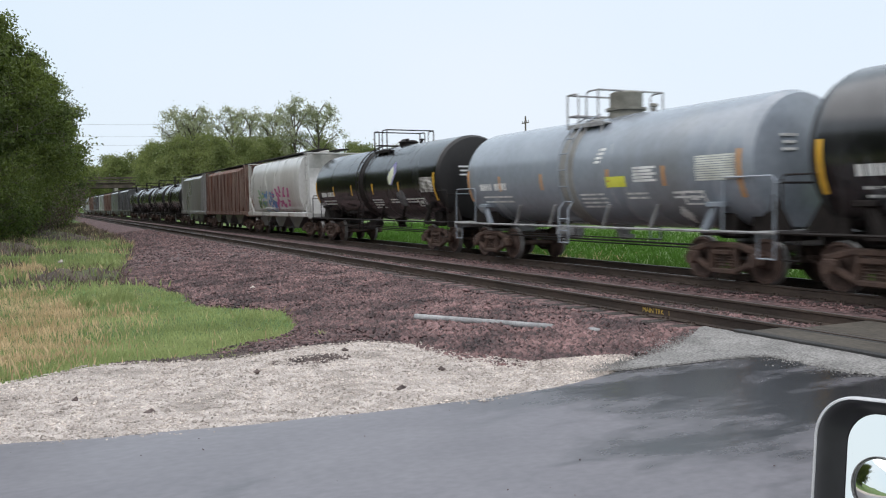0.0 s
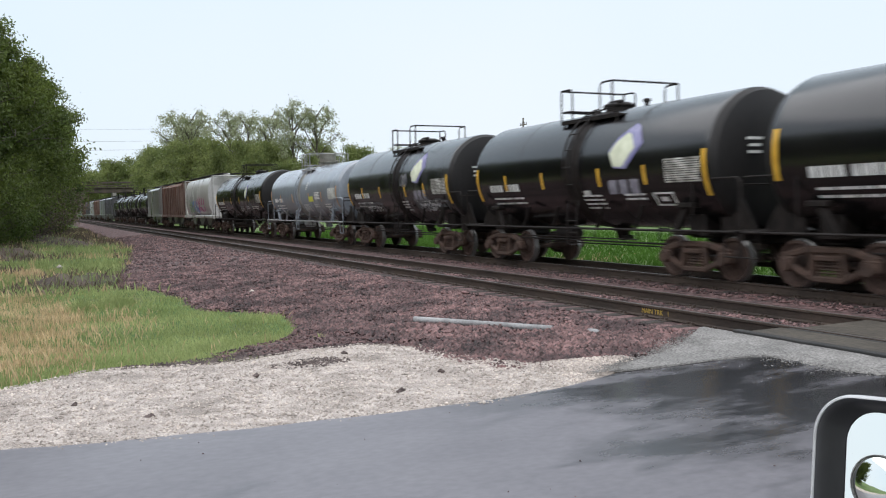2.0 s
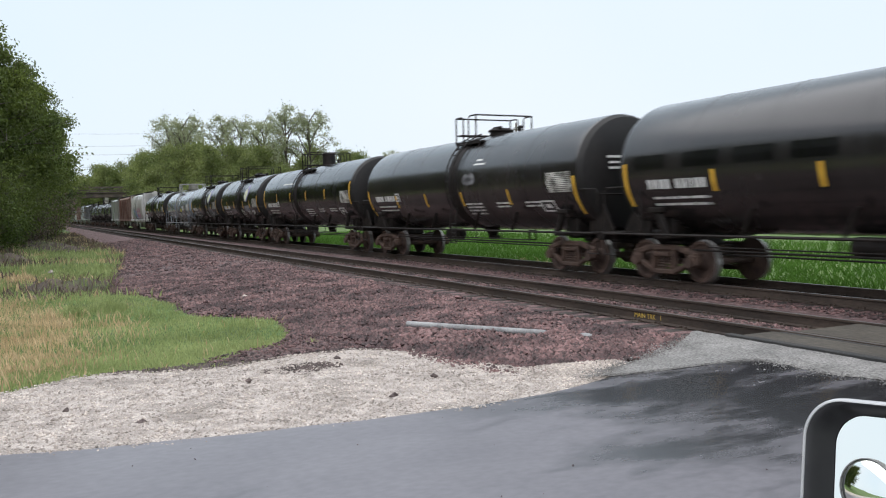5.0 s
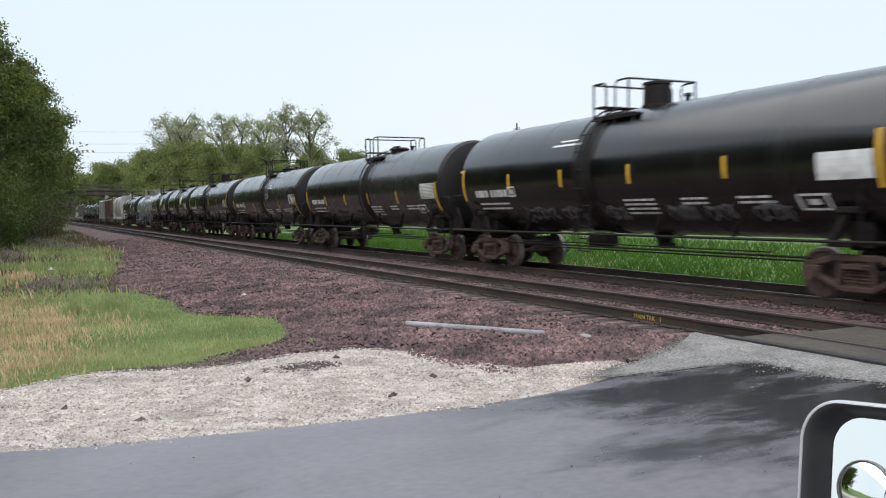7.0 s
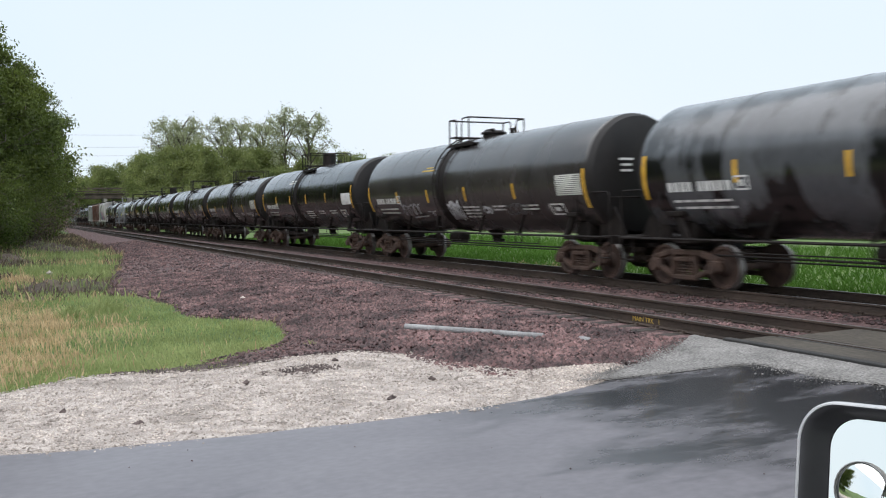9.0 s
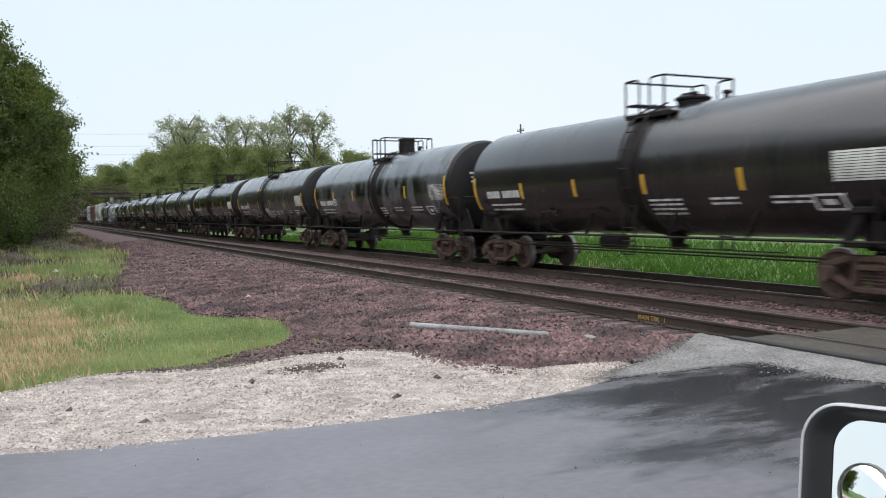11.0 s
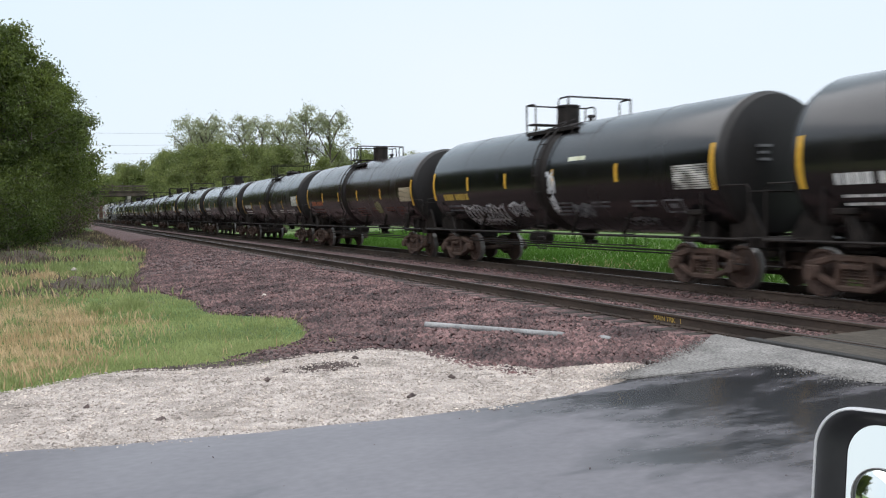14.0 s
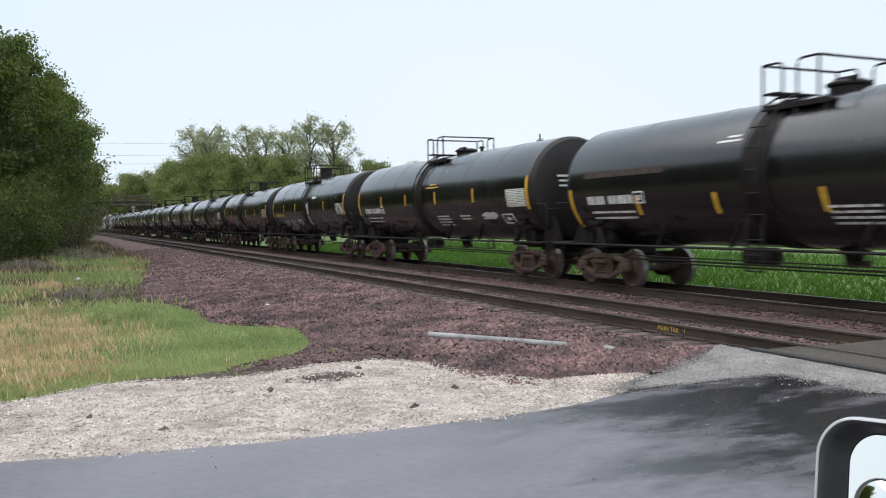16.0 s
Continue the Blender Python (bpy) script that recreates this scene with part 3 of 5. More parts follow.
# ---- tracks ----
RAIL_OUTLINE = ((-0.07, -0.185), (0.07, -0.185), (0.07, -0.175), (0.012, -0.155), (0.009, -0.045), (0.036, -0.034), (0.036, -0.006), (0.03, 0.0), (-0.03, 0.0), (-0.036, -0.006), (-0.036, -0.034), (-0.009, -0.045), (-0.012, -0.155), (-0.07, -0.175))


def make_track(name, yc, label):
    track = tagged(new(name), label, "railway track", "railway tracks", "structure")
    for side in (-1, 1):
        g = Geo()
        xs = steps(TRACK_ENDS[0], -60, 20) + steps(-55, TRACK_ENDS[1], 5)
        n, k = len(g.v), len(RAIL_OUTLINE)
        for x in xs:
            g.v += [(x, yc + side * GAUGE / 2 + a, b) for a, b in RAIL_OUTLINE]
        for i in range(len(xs) - 1):
            for j in range(k):
                a, b = n + i * k + j, n + i * k + (j + 1) % k
                g.face((a, b, b + k, a + k), 1 if j == 7 else 0)
        part("rail", g, (M_RAIL, M_RAILTOP), track)
    tie_me = Geo().box((0, 0, -0.275), (0.23, 2.6, 0.17), 0, 0.012).mesh("tie", [M_TIE], 0)
    plate = Geo().box((0, 0, -0.186), (0.19, 0.36, 0.014), 0, 0.004)
    for dy in (-0.1, 0.1):
        plate.box((0.05, dy, -0.166), (0.03, 0.05, 0.045), 0, 0.006)
        plate.box((-0.05, dy, -0.166), (0.03, 0.05, 0.045), 0, 0.006)
    plate_me = plate.mesh("tie_plate", [M_RAIL], 0)
    rg = random.Random(int(yc))
    far = Geo()
    x = -8.4
    while x > -300:
        jx, turn = x + rg.uniform(-0.03, 0.03), rg.uniform(-1.2, 1.2)
        if x > -62:
            tie = part("tie", tie_me, None, track, at=pose(jx, yc + rg.uniform(-0.04, 0.04), rg.uniform(-0.008, 0.004), 0, 0, turn))
            for side in (-1, 1):
                part("tie_plate", plate_me, None, tie, at=pose(0, side * GAUGE / 2, 0))
        else:
            far.box((jx, yc, -0.275), (0.23, 2.6, 0.17))
        x -= 0.53
    tagged(part("far_ties", far, M_TIE, track, smooth=0), kind="stuff")
    return track


track_near = make_track("track_near", NEAR_TRACK, "empty near track with rusty rails on dark wooden ties")
track_far = make_track("track_far", FAR_TRACK, "far track with rusty rails carrying the freight train")

# level crossing panels between and beside the rails of the near track
crossing = tagged(new("level_crossing"), "worn concrete crossing panels between the rails", "level crossing", kind="structure")
for x0, x1, y0, y1, tilt in ((-8.2, -5.2, 8.28, 8.95, 0), (-5.19, -2.2, 8.28, 8.95, 0), (-2.19, 1.6, 8.28, 8.95, 0), (-8.05, -5.0, 9.2, 10.44, 0), (-4.99, -1.9, 9.2, 10.44, 0), (-1.89, 1.6, 9.2, 10.44, 0)):
    part("panel", Geo().box(((x0 + x1) / 2, (y0 + y1) / 2, -0.11), (x1 - x0, y1 - y0, 0.2), 0, 0.02), M_CONCRETE, crossing)
part("rubber_strip", Geo().box((-3.3, 8.215, -0.095), (9.94, 0.12, 0.22), 0, 0.008), M_RUBBER, crossing, "black rubber edge strip")
part("rubber_strip", Geo().box((-3.3, 8.985, -0.1), (9.6, 0.06, 0.18), 0, 0.008), M_RUBBER, crossing, "black rubber edge strip")


# ---- the train ----
M_STAIN = material("stained_band", (0.20, 0.195, 0.18), (0.29, 0.285, 0.265), 0.6, 2.0, 0.2, 0.1, spot=(0.24, 0.25, 0.26))
M_FADED = material("faded_red", (0.09, 0.035, 0.026), (0.16, 0.06, 0.042), 0.7, 5.0)
M_TAN = material("tan_panel", (0.34, 0.28, 0.19), (0.46, 0.39, 0.27), 0.6, 4.0)
SPEED = 12.2
TANK_R, TANK_Z = 1.51, 2.56
AXLE, WHEEL_R = 0.89, 0.457
ROLLING, CARS = [], []


def bar(g, a, b, w, d, mat=0):
    """A flat bar in the x-z plane from a to b, w high and d thick across y."""
    a, b = Vector(a), Vector(b)
    k = b - a
    turn = Matrix.Rotation(-math.atan2(k.z, k.x), 3, "Y")
    return g.box((a + b) / 2, (k.length, d, w), mat, min(w, d) * 0.2, turn)


def wheelset_mesh():
    g = Geo()
    for s in (-1, 1):
        y = s * 0.754
        prof = [(y - s * 0.085, 0.10), (y - s * 0.08, 0.40), (y - s * 0.075, 0.485), (y - s * 0.045, 0.485), (y - s * 0.035, 0.462), (y + s * 0.065, 0.452), (y + s * 0.065, 0.40), (y + s * 0.02, 0.36), (y + s * 0.0, 0.2), (y + s * 0.06, 0.15), (y + s * 0.08, 0.10)]
        if s < 0:
            prof = prof[::-1]
        mats = [2 if abs(a[1] - 0.457) < 0.03 and abs(b[1] - 0.457) < 0.06 else 0 for a, b in zip(prof, prof[1:])]
        g.lathe(prof, "y", (0, 0, 0), 28, mats)
    g.lathe([(-0.95, 0.075), (0.95, 0.075)], "y", (0, 0, 0), 12)
    return g.mesh("wheelset", [M_WHEEL, M_WHEEL, M_TREAD])


def side_frame_mesh():
    g = Geo()
    for a, b, w in (((-1.02, 0, 0.61), (-0.46, 0, 0.75), 0.13), ((-0.46, 0, 0.76), (0.46, 0, 0.76), 0.13), ((0.46, 0, 0.75), (1.02, 0, 0.61), 0.13),
                    ((-0.93, 0, 0.50), (-0.34, 0, 0.23), 0.11), ((-0.36, 0, 0.22), (0.36, 0, 0.22), 0.11), ((0.34, 0, 0.23), (0.93, 0, 0.50), 0.11),
                    ((-0.36, 0, 0.24), (-0.30, 0, 0.74), 0.09), ((0.36, 0, 0.24), (0.30, 0, 0.74), 0.09)):
        bar(g, a, b, w, 0.15)
    for s in (-1, 1):
        g.box((s * AXLE, 0, 0.50), (0.34, 0.2, 0.28), 0, 0.05)
        g.lathe([(-0.16, 0.12), (0.13, 0.125), (0.16, 0.10)], "y", (s * AXLE, 0, WHEEL_R), 14)
    for x in (-0.17, 0.0, 0.17):
        g.tube([(x, 0, 0.26), (x, 0, 0.56)], 0.05, 0, 10)
        for z in (0.34, 0.40, 0.46, 0.52):
            g.lathe([(z - 0.018, 0.055), (z, 0.07), (z + 0.018, 0.055)], "z", (x, 0, 0), 10)
    g.box((0, 0, 0.61), (0.48, 0.24, 0.10), 0, 0.02)
    return g.mesh("side_frame", [M_TRUCK])


WHEELSET, SIDE_FRAME = wheelset_mesh(), side_frame_mesh()
BOLSTER = Geo().box((0, 0, 0.66), (0.42, 2.1, 0.2), 0, 0.04).box((0, 0, 0.82), (0.6, 0.6, 0.14), 0, 0.03).box((0.0, 0, 0.4), (1.3, 1.1, 0.08), 0, 0.02).mesh("truck", [M_TRUCK])


def add_truck(car, x, rolling):
    truck = part("truck", BOLSTER, None, car, "rusty brown two-axle truck", at=pose(x, 0, 0))
    for s in (-1, 1):
        part("side_frame", SIDE_FRAME, None, truck, at=pose(0, s * 1.02, 0))
        ws = part("wheelset", WHEELSET, None, truck, at=pose(s * AXLE, 0, WHEEL_R))
        if rolling:
            ROLLING.append((ws, s * AXLE))


SHELL = {"r": TANK_R, "z": TANK_Z}


def on_tank(x, z, lift=0.006, side=-1):
    """A point on the present tank's flank at height z."""
    r = SHELL["r"]
    k = max(-0.999, min(0.999, (z - SHELL["z"]) / r))
    a = math.asin(k)
    return (x, side * (r + lift) * math.cos(a), SHELL["z"] + (r + lift) * math.sin(a))


def patch(g, x0, x1, z0, z1, lean=0.0, mat=0, lift=0.006):
    """A thin painted field that follows the tank; lean shears it along x."""
    nz = max(1, int((z1 - z0) / 0.12))
    zs = [z0 + (z1 - z0) * i / nz for i in range(nz + 1)]
    xs = (x0, x1)
    n = len(g.v)
    for z in zs:
        for x in xs:
            g.v.append(on_tank(x + lean * (z - z0), z, lift))
    for i in range(nz):
        a = n + 2 * i
        g.face((a, a + 1, a + 3, a + 2), mat)


def ribbon(g, pts, w, mat=0, lift=0.007):
    """A painted stroke through (x, z) points on the tank."""
    n = len(g.v)
    for i, (x, z) in enumerate(pts):
        a, b = pts[max(0, i - 1)], pts[min(len(pts) - 1, i + 1)]
        dx, dz = b[0] - a[0], b[1] - a[1]
        d = math.hypot(dx, dz) or 1
        nx, nz = -dz / d * w / 2, dx / d * w / 2
        g.v += [on_tank(x + nx, z + nz, lift), on_tank(x - nx, z - nz, lift)]
    for i in range(len(pts) - 1):
        a = n + 2 * i
        g.face((a, a + 1, a + 3, a + 2), mat)


def letters(g, x0, z0, count, w, h, rng, gap=0.3):
    """A row of plain upright bars of letter size, parted after the first few."""
    for i in range(count):
        x = x0 + i * w * (1 + gap) + (w * 0.8 if i > 3 else 0)
        patch(g, x, x + w * rng.uniform(0.8, 1.05), z0, z0 + h)


def lines(g, x0, x1, z_top, n, rng, h=0.045, pitch=0.085):
    """Small writing as plain bars."""
    for i in range(n):
        a = x0
        while a < x1 - 0.05:
            b = min(x1, a + rng.uniform(0.15, 0.5))
            patch(g, a, b, z_top - i * pitch - h, z_top - i * pitch)
            a = b + 0.05


def scrawl(g, x0, x1, z0, z1, loops, w, rng):
    """Sprayed loops."""
    pts = []
    for i in range(loops * 12 + 1):
        u = i / (loops * 12)
        a = 2 * math.pi * loops * u
        pts.append((x0 + (x1 - x0) * u + 0.16 * math.sin(a) * (1 + 0.3 * math.sin(5 * u)), (z0 + z1) / 2 + (z1 - z0) / 2 * math.cos(a) * (0.75 + 0.25 * math.sin(3.3 * a + x0))))
    ribbon(g, pts, w)


def coupler(car, x, s):
    g = Geo().box((x - s * 0.35, 0, 0.86), (0.7, 0.24, 0.2), 0, 0.03).box((x, 0, 0.86), (0.26, 0.34, 0.3), 0, 0.07)
    g.tube([(x - s * 0.4, -0.35, 0.72), (x - s * 0.15, -0.4, 0.45), (x + s * 0.1, -0.34, 0.5)], 0.025, 0, 6)
    part("coupler", g, M_TRUCK, car)


def tank_car(label, left_edge, tc, paint, kind="plain", dome="box", band=True, rolling=True, marks=M_WHITE, seed=1, strips=True, steel=None, plat=-1.1, radius=TANK_R, mid=TANK_Z, ladder=-0.85, strip_z=2.5, panel=None, shift=0.0, square=False, dome_at=1.15, reflector=None, span=1.35):
    rng = random.Random(seed)
    SHELL["r"], SHELL["z"] = radius, mid
    steel = steel or M_BLACKSTEEL
    car = tagged(new("tank_car"), label, "tank car", "freight train cars")
    CARS.append((car, left_edge - 1.345 + tc / 2))
    half = tc / 2 + 0.78
    end = tc / 2 + 1.88
    # shell with dished heads and girth seams
    prof = [(-half - 0.13 - 0.34 * math.sqrt(max(0.0, 1 - (k / 1.06) ** 2)), radius * k) for k in (0.0003, 0.2, 0.4, 0.58, 0.74, 0.86, 0.94)]
    prof += [(-half - 0.165, radius - 0.045), (-half - 0.12, radius - 0.016), (-half - 0.06, radius - 0.003), (-half - 0.02, radius)]
    body = []
    for x in steps(-half, half, 2.2)[1:-1]:
        body += [(x - 0.02, radius), (x - 0.012, radius + 0.006), (x + 0.012, radius + 0.006), (x + 0.02, radius)]
    rings = prof + body + [(-a, r) for a, r in prof[::-1]]
    # ends of the dark cars take the duller, darkened material
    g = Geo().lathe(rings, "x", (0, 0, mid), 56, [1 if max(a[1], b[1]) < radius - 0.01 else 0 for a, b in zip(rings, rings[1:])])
    part("tank", g, (paint, paint if kind == "grey" else M_SHADED_END), car)
    # a dark ring stands for shading at the ladder; the grey car's is stained
    if band:
        g = Geo().lathe([(ladder - 0.3, radius - 0.01), (ladder - 0.28, radius + 0.014), (ladder + 0.3, radius + 0.014), (ladder + 0.32, radius - 0.01)], "x", (0, 0, mid), 56)
        part("tank_band", g, M_STAIN if kind == "grey" else steel, car)
    # side rail, sills, saddles
    for s in (-1, 1):
        part("side_rail", Geo().tube([(-end + 0.25, s * 1.48, 1.06), (end - 0.25, s * 1.48, 1.06)], 0.032, 0, 6), steel, car)
        for x in (-1, 1):
            part("bolster", Geo().box((x * tc / 2, s * 0.72, 1.17), (0.5, 0.55, 0.55), 0, 0.05).box((x * (tc / 2 - 0.2), s * 1.0, 1.0), (0.5, 0.6, 0.08), 0, 0.02), M_BLACKSTEEL, car)
            g = Geo()
            bar(g, (x * tc / 2 - x * 0.35, s * 1.25, 1.02), (x * tc / 2, s * 1.25, 1.62), 0.2, 0.12)
            g.box((x * tc / 2, s * 1.22, 1.6), (0.45, 0.3, 0.12), 0, 0.02)
            part("saddle", g, paint if kind == "grey" else steel, car)
        for x in (-0.3, -0.12, 0.12, 0.3):
            g = Geo()
            bar(g, (x * tc, s * 1.44, 1.05), (x * tc + 0.3, s * 1.24, 1.6), 0.05, 0.09)
            part("strut", g, steel, car)
    for s in (-1, 1):
        g = Geo().box((s * (tc / 2 + 0.75), 0, 0.93), (2.3, 0.7, 0.3), 0, 0.03)
        g.box((s * (end - 0.35), 0, 1.06), (0.5, 2.9, 0.06), 0, 0.01)
        g.box((s * (end - 0.12), 0, 1.0), (0.06, 2.9, 0.2), 0, 0.01)
        part("end_platform", g, steel, car)
        g = Geo()
        for y in (-1.42, 1.42):
            a, b = s * (end - 0.2), s * (tc / 2 + 0.35)
            g.tube([(a, y, 1.05), (a, y, 2.05), (a - s * 0.08, y, 2.14), (b + s * 0.08, y, 2.14), (b, y, 2.06), (b, y, 1.05)], 0.022, 0, 6)
            g.tube([(a, y, 0.55), (a, y, 1.05)], 0.02, 0, 6)
            g.tube([(a - s * 0.4, y, 0.55), (a - s * 0.4, y, 1.05)], 0.02, 0, 6)
            g.tube([(a, y, 0.56), (a - s * 0.4, y, 0.56)], 0.02, 0, 6)
        g.tube([(s * (end - 0.2), -1.42, 2.0), (s * (end - 0.2), 1.42, 2.0)], 0.022, 0, 6)
        part("end_handrail", g, paint if kind == "grey" else steel, car)
        coupler(car, s * end, s)
        add_truck(car, s * tc / 2, rolling)
        for y in (-0.85, 0.85):
            x0 = s * (half + 0.1)
            g = Geo().prism([(x0 - s * 0.25, 1.03), (s * (end - 0.3), 1.03), (s * (end - 0.3), 1.12), (x0 + s * 0.12, 2.0), (x0 - s * 0.25, 2.0)][::s], y - 0.04, y + 0.04)
            part("end_brace", g, M_BLACKSTEEL, car)
    g = Geo().tube([(-tc / 2, -0.9, 0.72), (tc / 2, -0.9, 0.72)], 0.025, 0, 6).tube([(-tc / 2, -0.5, 0.62), (tc / 2, -0.5, 0.62)], 0.02, 0, 6)
    g.tube([(-tc / 2 + 1.6, -1.3, 0.82), (tc / 2 - 1.6, -1.3, 0.82)], 0.016, 0, 6)
    for x in steps(-tc / 2 + 1.6, tc / 2 - 1.6, 1.6):
        g.tube([(x, -1.3, 0.82), (x, -1.3, 1.05)], 0.016, 0, 6)
    part("brake_pipe", g, M_BLACKSTEEL, car)
    g = Geo().lathe([(0.70, 0.08), (0.74, 0.14), (0.9, 0.17), (1.12, 0.34)], "z", (0.3, 0, 0), 14)
    g.box((0.4, 0, 0.78), (0.4, 0.24, 0.12), 0, 0.02)
    part("outlet_valve", g, steel, car)
    part("air_reservoir", Geo().lathe([(-2.05, 0.12), (-2.0, 0.2), (-1.2, 0.2), (-1.15, 0.12)], "x", (0, -0.4, 0.86), 14), steel, car)
    # ladders
    lx = ladder
    for s in (-1, 1):
        g = Geo()
        arc = [on_tank(0, mid + radius * math.sin(a), 0.13, s) for a in steps(radians(-30), radians(72), 0.14)]
        for dx in (-0.21, 0.21):
            g.tube([(lx + dx, s * 1.5, 0.62), (lx + dx, s * 1.5, 1.5)] + [(lx + dx, p[1], p[2]) for p in arc], 0.024, 0, 6)
        rungs = [(s * 1.5, z) for z in (0.64, 0.95, 1.25)] + [(p[1], p[2]) for p in arc[::2]]
        for y, z in rungs:
            g.tube([(lx - 0.21, y, z), (lx + 0.21, y, z)], 0.017, 0, 5)
        part("ladder", g, paint if kind == "grey" else steel, car)
    # top platform, a guard rail at each end of it, and fittings
    top = mid + radius
    deck = plat + span + 0.25
    for s in (-1, 1):
        g = Geo()
        g.box(((plat + deck) / 2, s * 0.86, top - 0.24), (deck - plat, 0.36, 0.05), 0, 0.01)
        g.box(((plat + deck) / 2, s * 1.03, top - 0.25), (deck - plat, 0.04, 0.11), 0, 0.008)
        for x in (plat + 0.1, (plat + deck) / 2, deck - 0.1):
            g.tube([(x, s * 0.98, top - 0.25), (x, s * 1.06, top - 0.5)], 0.03, 0, 6)
        part("top_platform", g, steel, car)
    part("cross_walk", Geo().box((plat + 0.16, 0, top + 0.035), (0.32, 2.0, 0.05), 0, 0.01), steel, car)
    for x, s in ((plat, 1), (plat + span, -1)):
        z = top + 0.6
        g = Geo()
        for y in (-1.03, 1.03):
            g.tube([(x, y, top - 0.25), (x, y, z)], 0.026, 0, 6)
            g.tube([(x, y, z), (x + s * 0.38, y, z), (x + s * 0.46, y, z - 0.03), (x + s * 0.5, y, z - 0.1), (x + s * 0.5, y, top - 0.25)], 0.024, 0, 6)
        g.tube([(x, -1.03, z), (x, 1.03, z)], 0.026, 0, 6)
        part("guard_rail", g, M_PIPE if kind == "grey" else steel, car)
    g = Geo()
    dx = plat + dome_at
    if dome == "box":
        g.lathe([(top - 0.1, 0.38), (top + 0.02, 0.37), (top + 0.03, 0.33), (top + 0.5, 0.32), (top + 0.51, 0.35), (top + 0.56, 0.35), (top + 0.58, 0.3)], "z", (dx, 0, 0), 20)
    elif dome == "tall":
        g.lathe([(top - 0.1, 0.46), (top + 0.1, 0.44), (top + 0.12, 0.52), (top + 0.18, 0.52), (top + 0.18, 0.42), (top + 0.56, 0.42), (top + 0.6, 0.34)], "z", (dx, 0, 0), 24)
    else:
        g.lathe([(top - 0.1, 0.36), (top + 0.08, 0.36), (top + 0.1, 0.42), (top + 0.14, 0.42), (top + 0.2, 0.3)], "z", (dx, 0, 0), 20)
        g.box((dx + 0.1, -0.2, top + 0.2), (0.55, 0.1, 0.1), 0, 0.03).tube([(dx - 0.3, 0.1, top), (dx - 0.3, 0.1, top + 0.3)], 0.06, 0, 8)
    g.tube([(dx + 0.85, 0.2, top - 0.05), (dx + 0.85, 0.2, top + 0.16)], 0.06, 0, 8)
    g.lathe([(top + 0.14, 0.06), (top + 0.16, 0.11), (top + 0.22, 0.09)], "z", (dx + 0.85, 0.2, 0), 10)
    part("manway", g, M_DOME if kind == "grey" else steel, car)
    # reflectors
    if strips:
        for f in (-1, -0.62, -0.26, 0.12, 0.53, 1) if half > 6 else (-1, -0.66, -0.26, 0.26, 0.61, 1):
            g = Geo()
            if abs(f) == 1:
                patch(g, f * half - 0.06, f * half + 0.06, strip_z - 0.5, strip_z + 0.46)
            else:
                patch(g, f * half - 0.055, f * half + 0.055, strip_z - 0.22, strip_z + 0.22)
            part("reflector", g, reflector or M_YELLOW, car, smooth=0)
    # stencils
    if marks:
        g = Geo()
        n = 9 if half > 6 else 8
        letters(g, -half + 0.72, 2.06, n, 0.148, 0.2, rng)
        if square:
            for x0, x1, z0, z1 in ((0, 0.36, 0, 0.035), (0, 0.36, 0.25, 0.285), (0, 0.04, 0.035, 0.25), (0.32, 0.36, 0.035, 0.25), (0.12, 0.24, 0.08, 0.2)):
                patch(g, -half + 2.62 + x0, -half + 2.62 + x1, 2.05 + z0, 2.05 + z1)
        tagged(part("car_number", g, marks, car, smooth=0), kind="stuff")
        panel = panel or (M_TAN if marks is M_REDPAINT else M_PANEL)
        marks = {M_OCHRE: P_SMUDGE, M_REDPAINT: M_FADED}.get(marks, marks)
        g = Geo()
        lines(g, -half + 0.8, -half + 2.5, 1.89, 2, rng, 0.05, 0.14)
        k = 0.0 if half > 6 else -1.0
        for x0, x1, n in ((0.5, 1.55, 4), (2.4, 3.15, 2), (4.0, 4.9, 2)):
            if x1 + k < half - 1.5:
                lines(g, x0 + shift + k * 0.3, x1 + shift + k * 0.3, 1.89, n, rng, 0.045, 0.1)
        tagged(part("stencil", g, marks, car, smooth=0), kind="stuff")
        g = Geo()
        for x0, x1, z0, z1 in ((half - 1.75, half - 1.08, 1.60, 1.64), (half - 1.75, half - 1.08, 1.86, 1.90), (half - 1.75, half - 1.69, 1.64, 1.86), (half - 1.14, half - 1.08, 1.64, 1.86), (half - 1.55, half - 1.3, 1.70, 1.80)):
            patch(g, x0, x1, z0, z1, -0.15)
        tagged(part("stencil_box", g, marks, car, smooth=0), kind="stuff")
        g = Geo()
        if panel is M_WHITE:
            patch(g, half - 1.22, half - 0.12, 2.12, 2.60)
        else:
            for z in steps(2.10, 2.58, 0.05):
                patch(g, half - 1.22, half - 0.12, z, z + 0.036)
        tagged(part("data_panel", g, panel, car, smooth=0), kind="stuff")
        g = Geo()
        for i, w in enumerate((0.5, 0.36, 0.4)):
            z = 2.95 - i * 0.14
            out = 0.13 + 0.34 * math.sqrt(1 - ((0.55 ** 2 + (z - mid) ** 2) / (1.06 * radius) ** 2))
            g.box((half + out, -0.55, z), (0.06, w * 0.8, 0.055))
        tagged(part("head_stencil", g, marks, car, smooth=0), kind="stuff")
    return car, half, rng


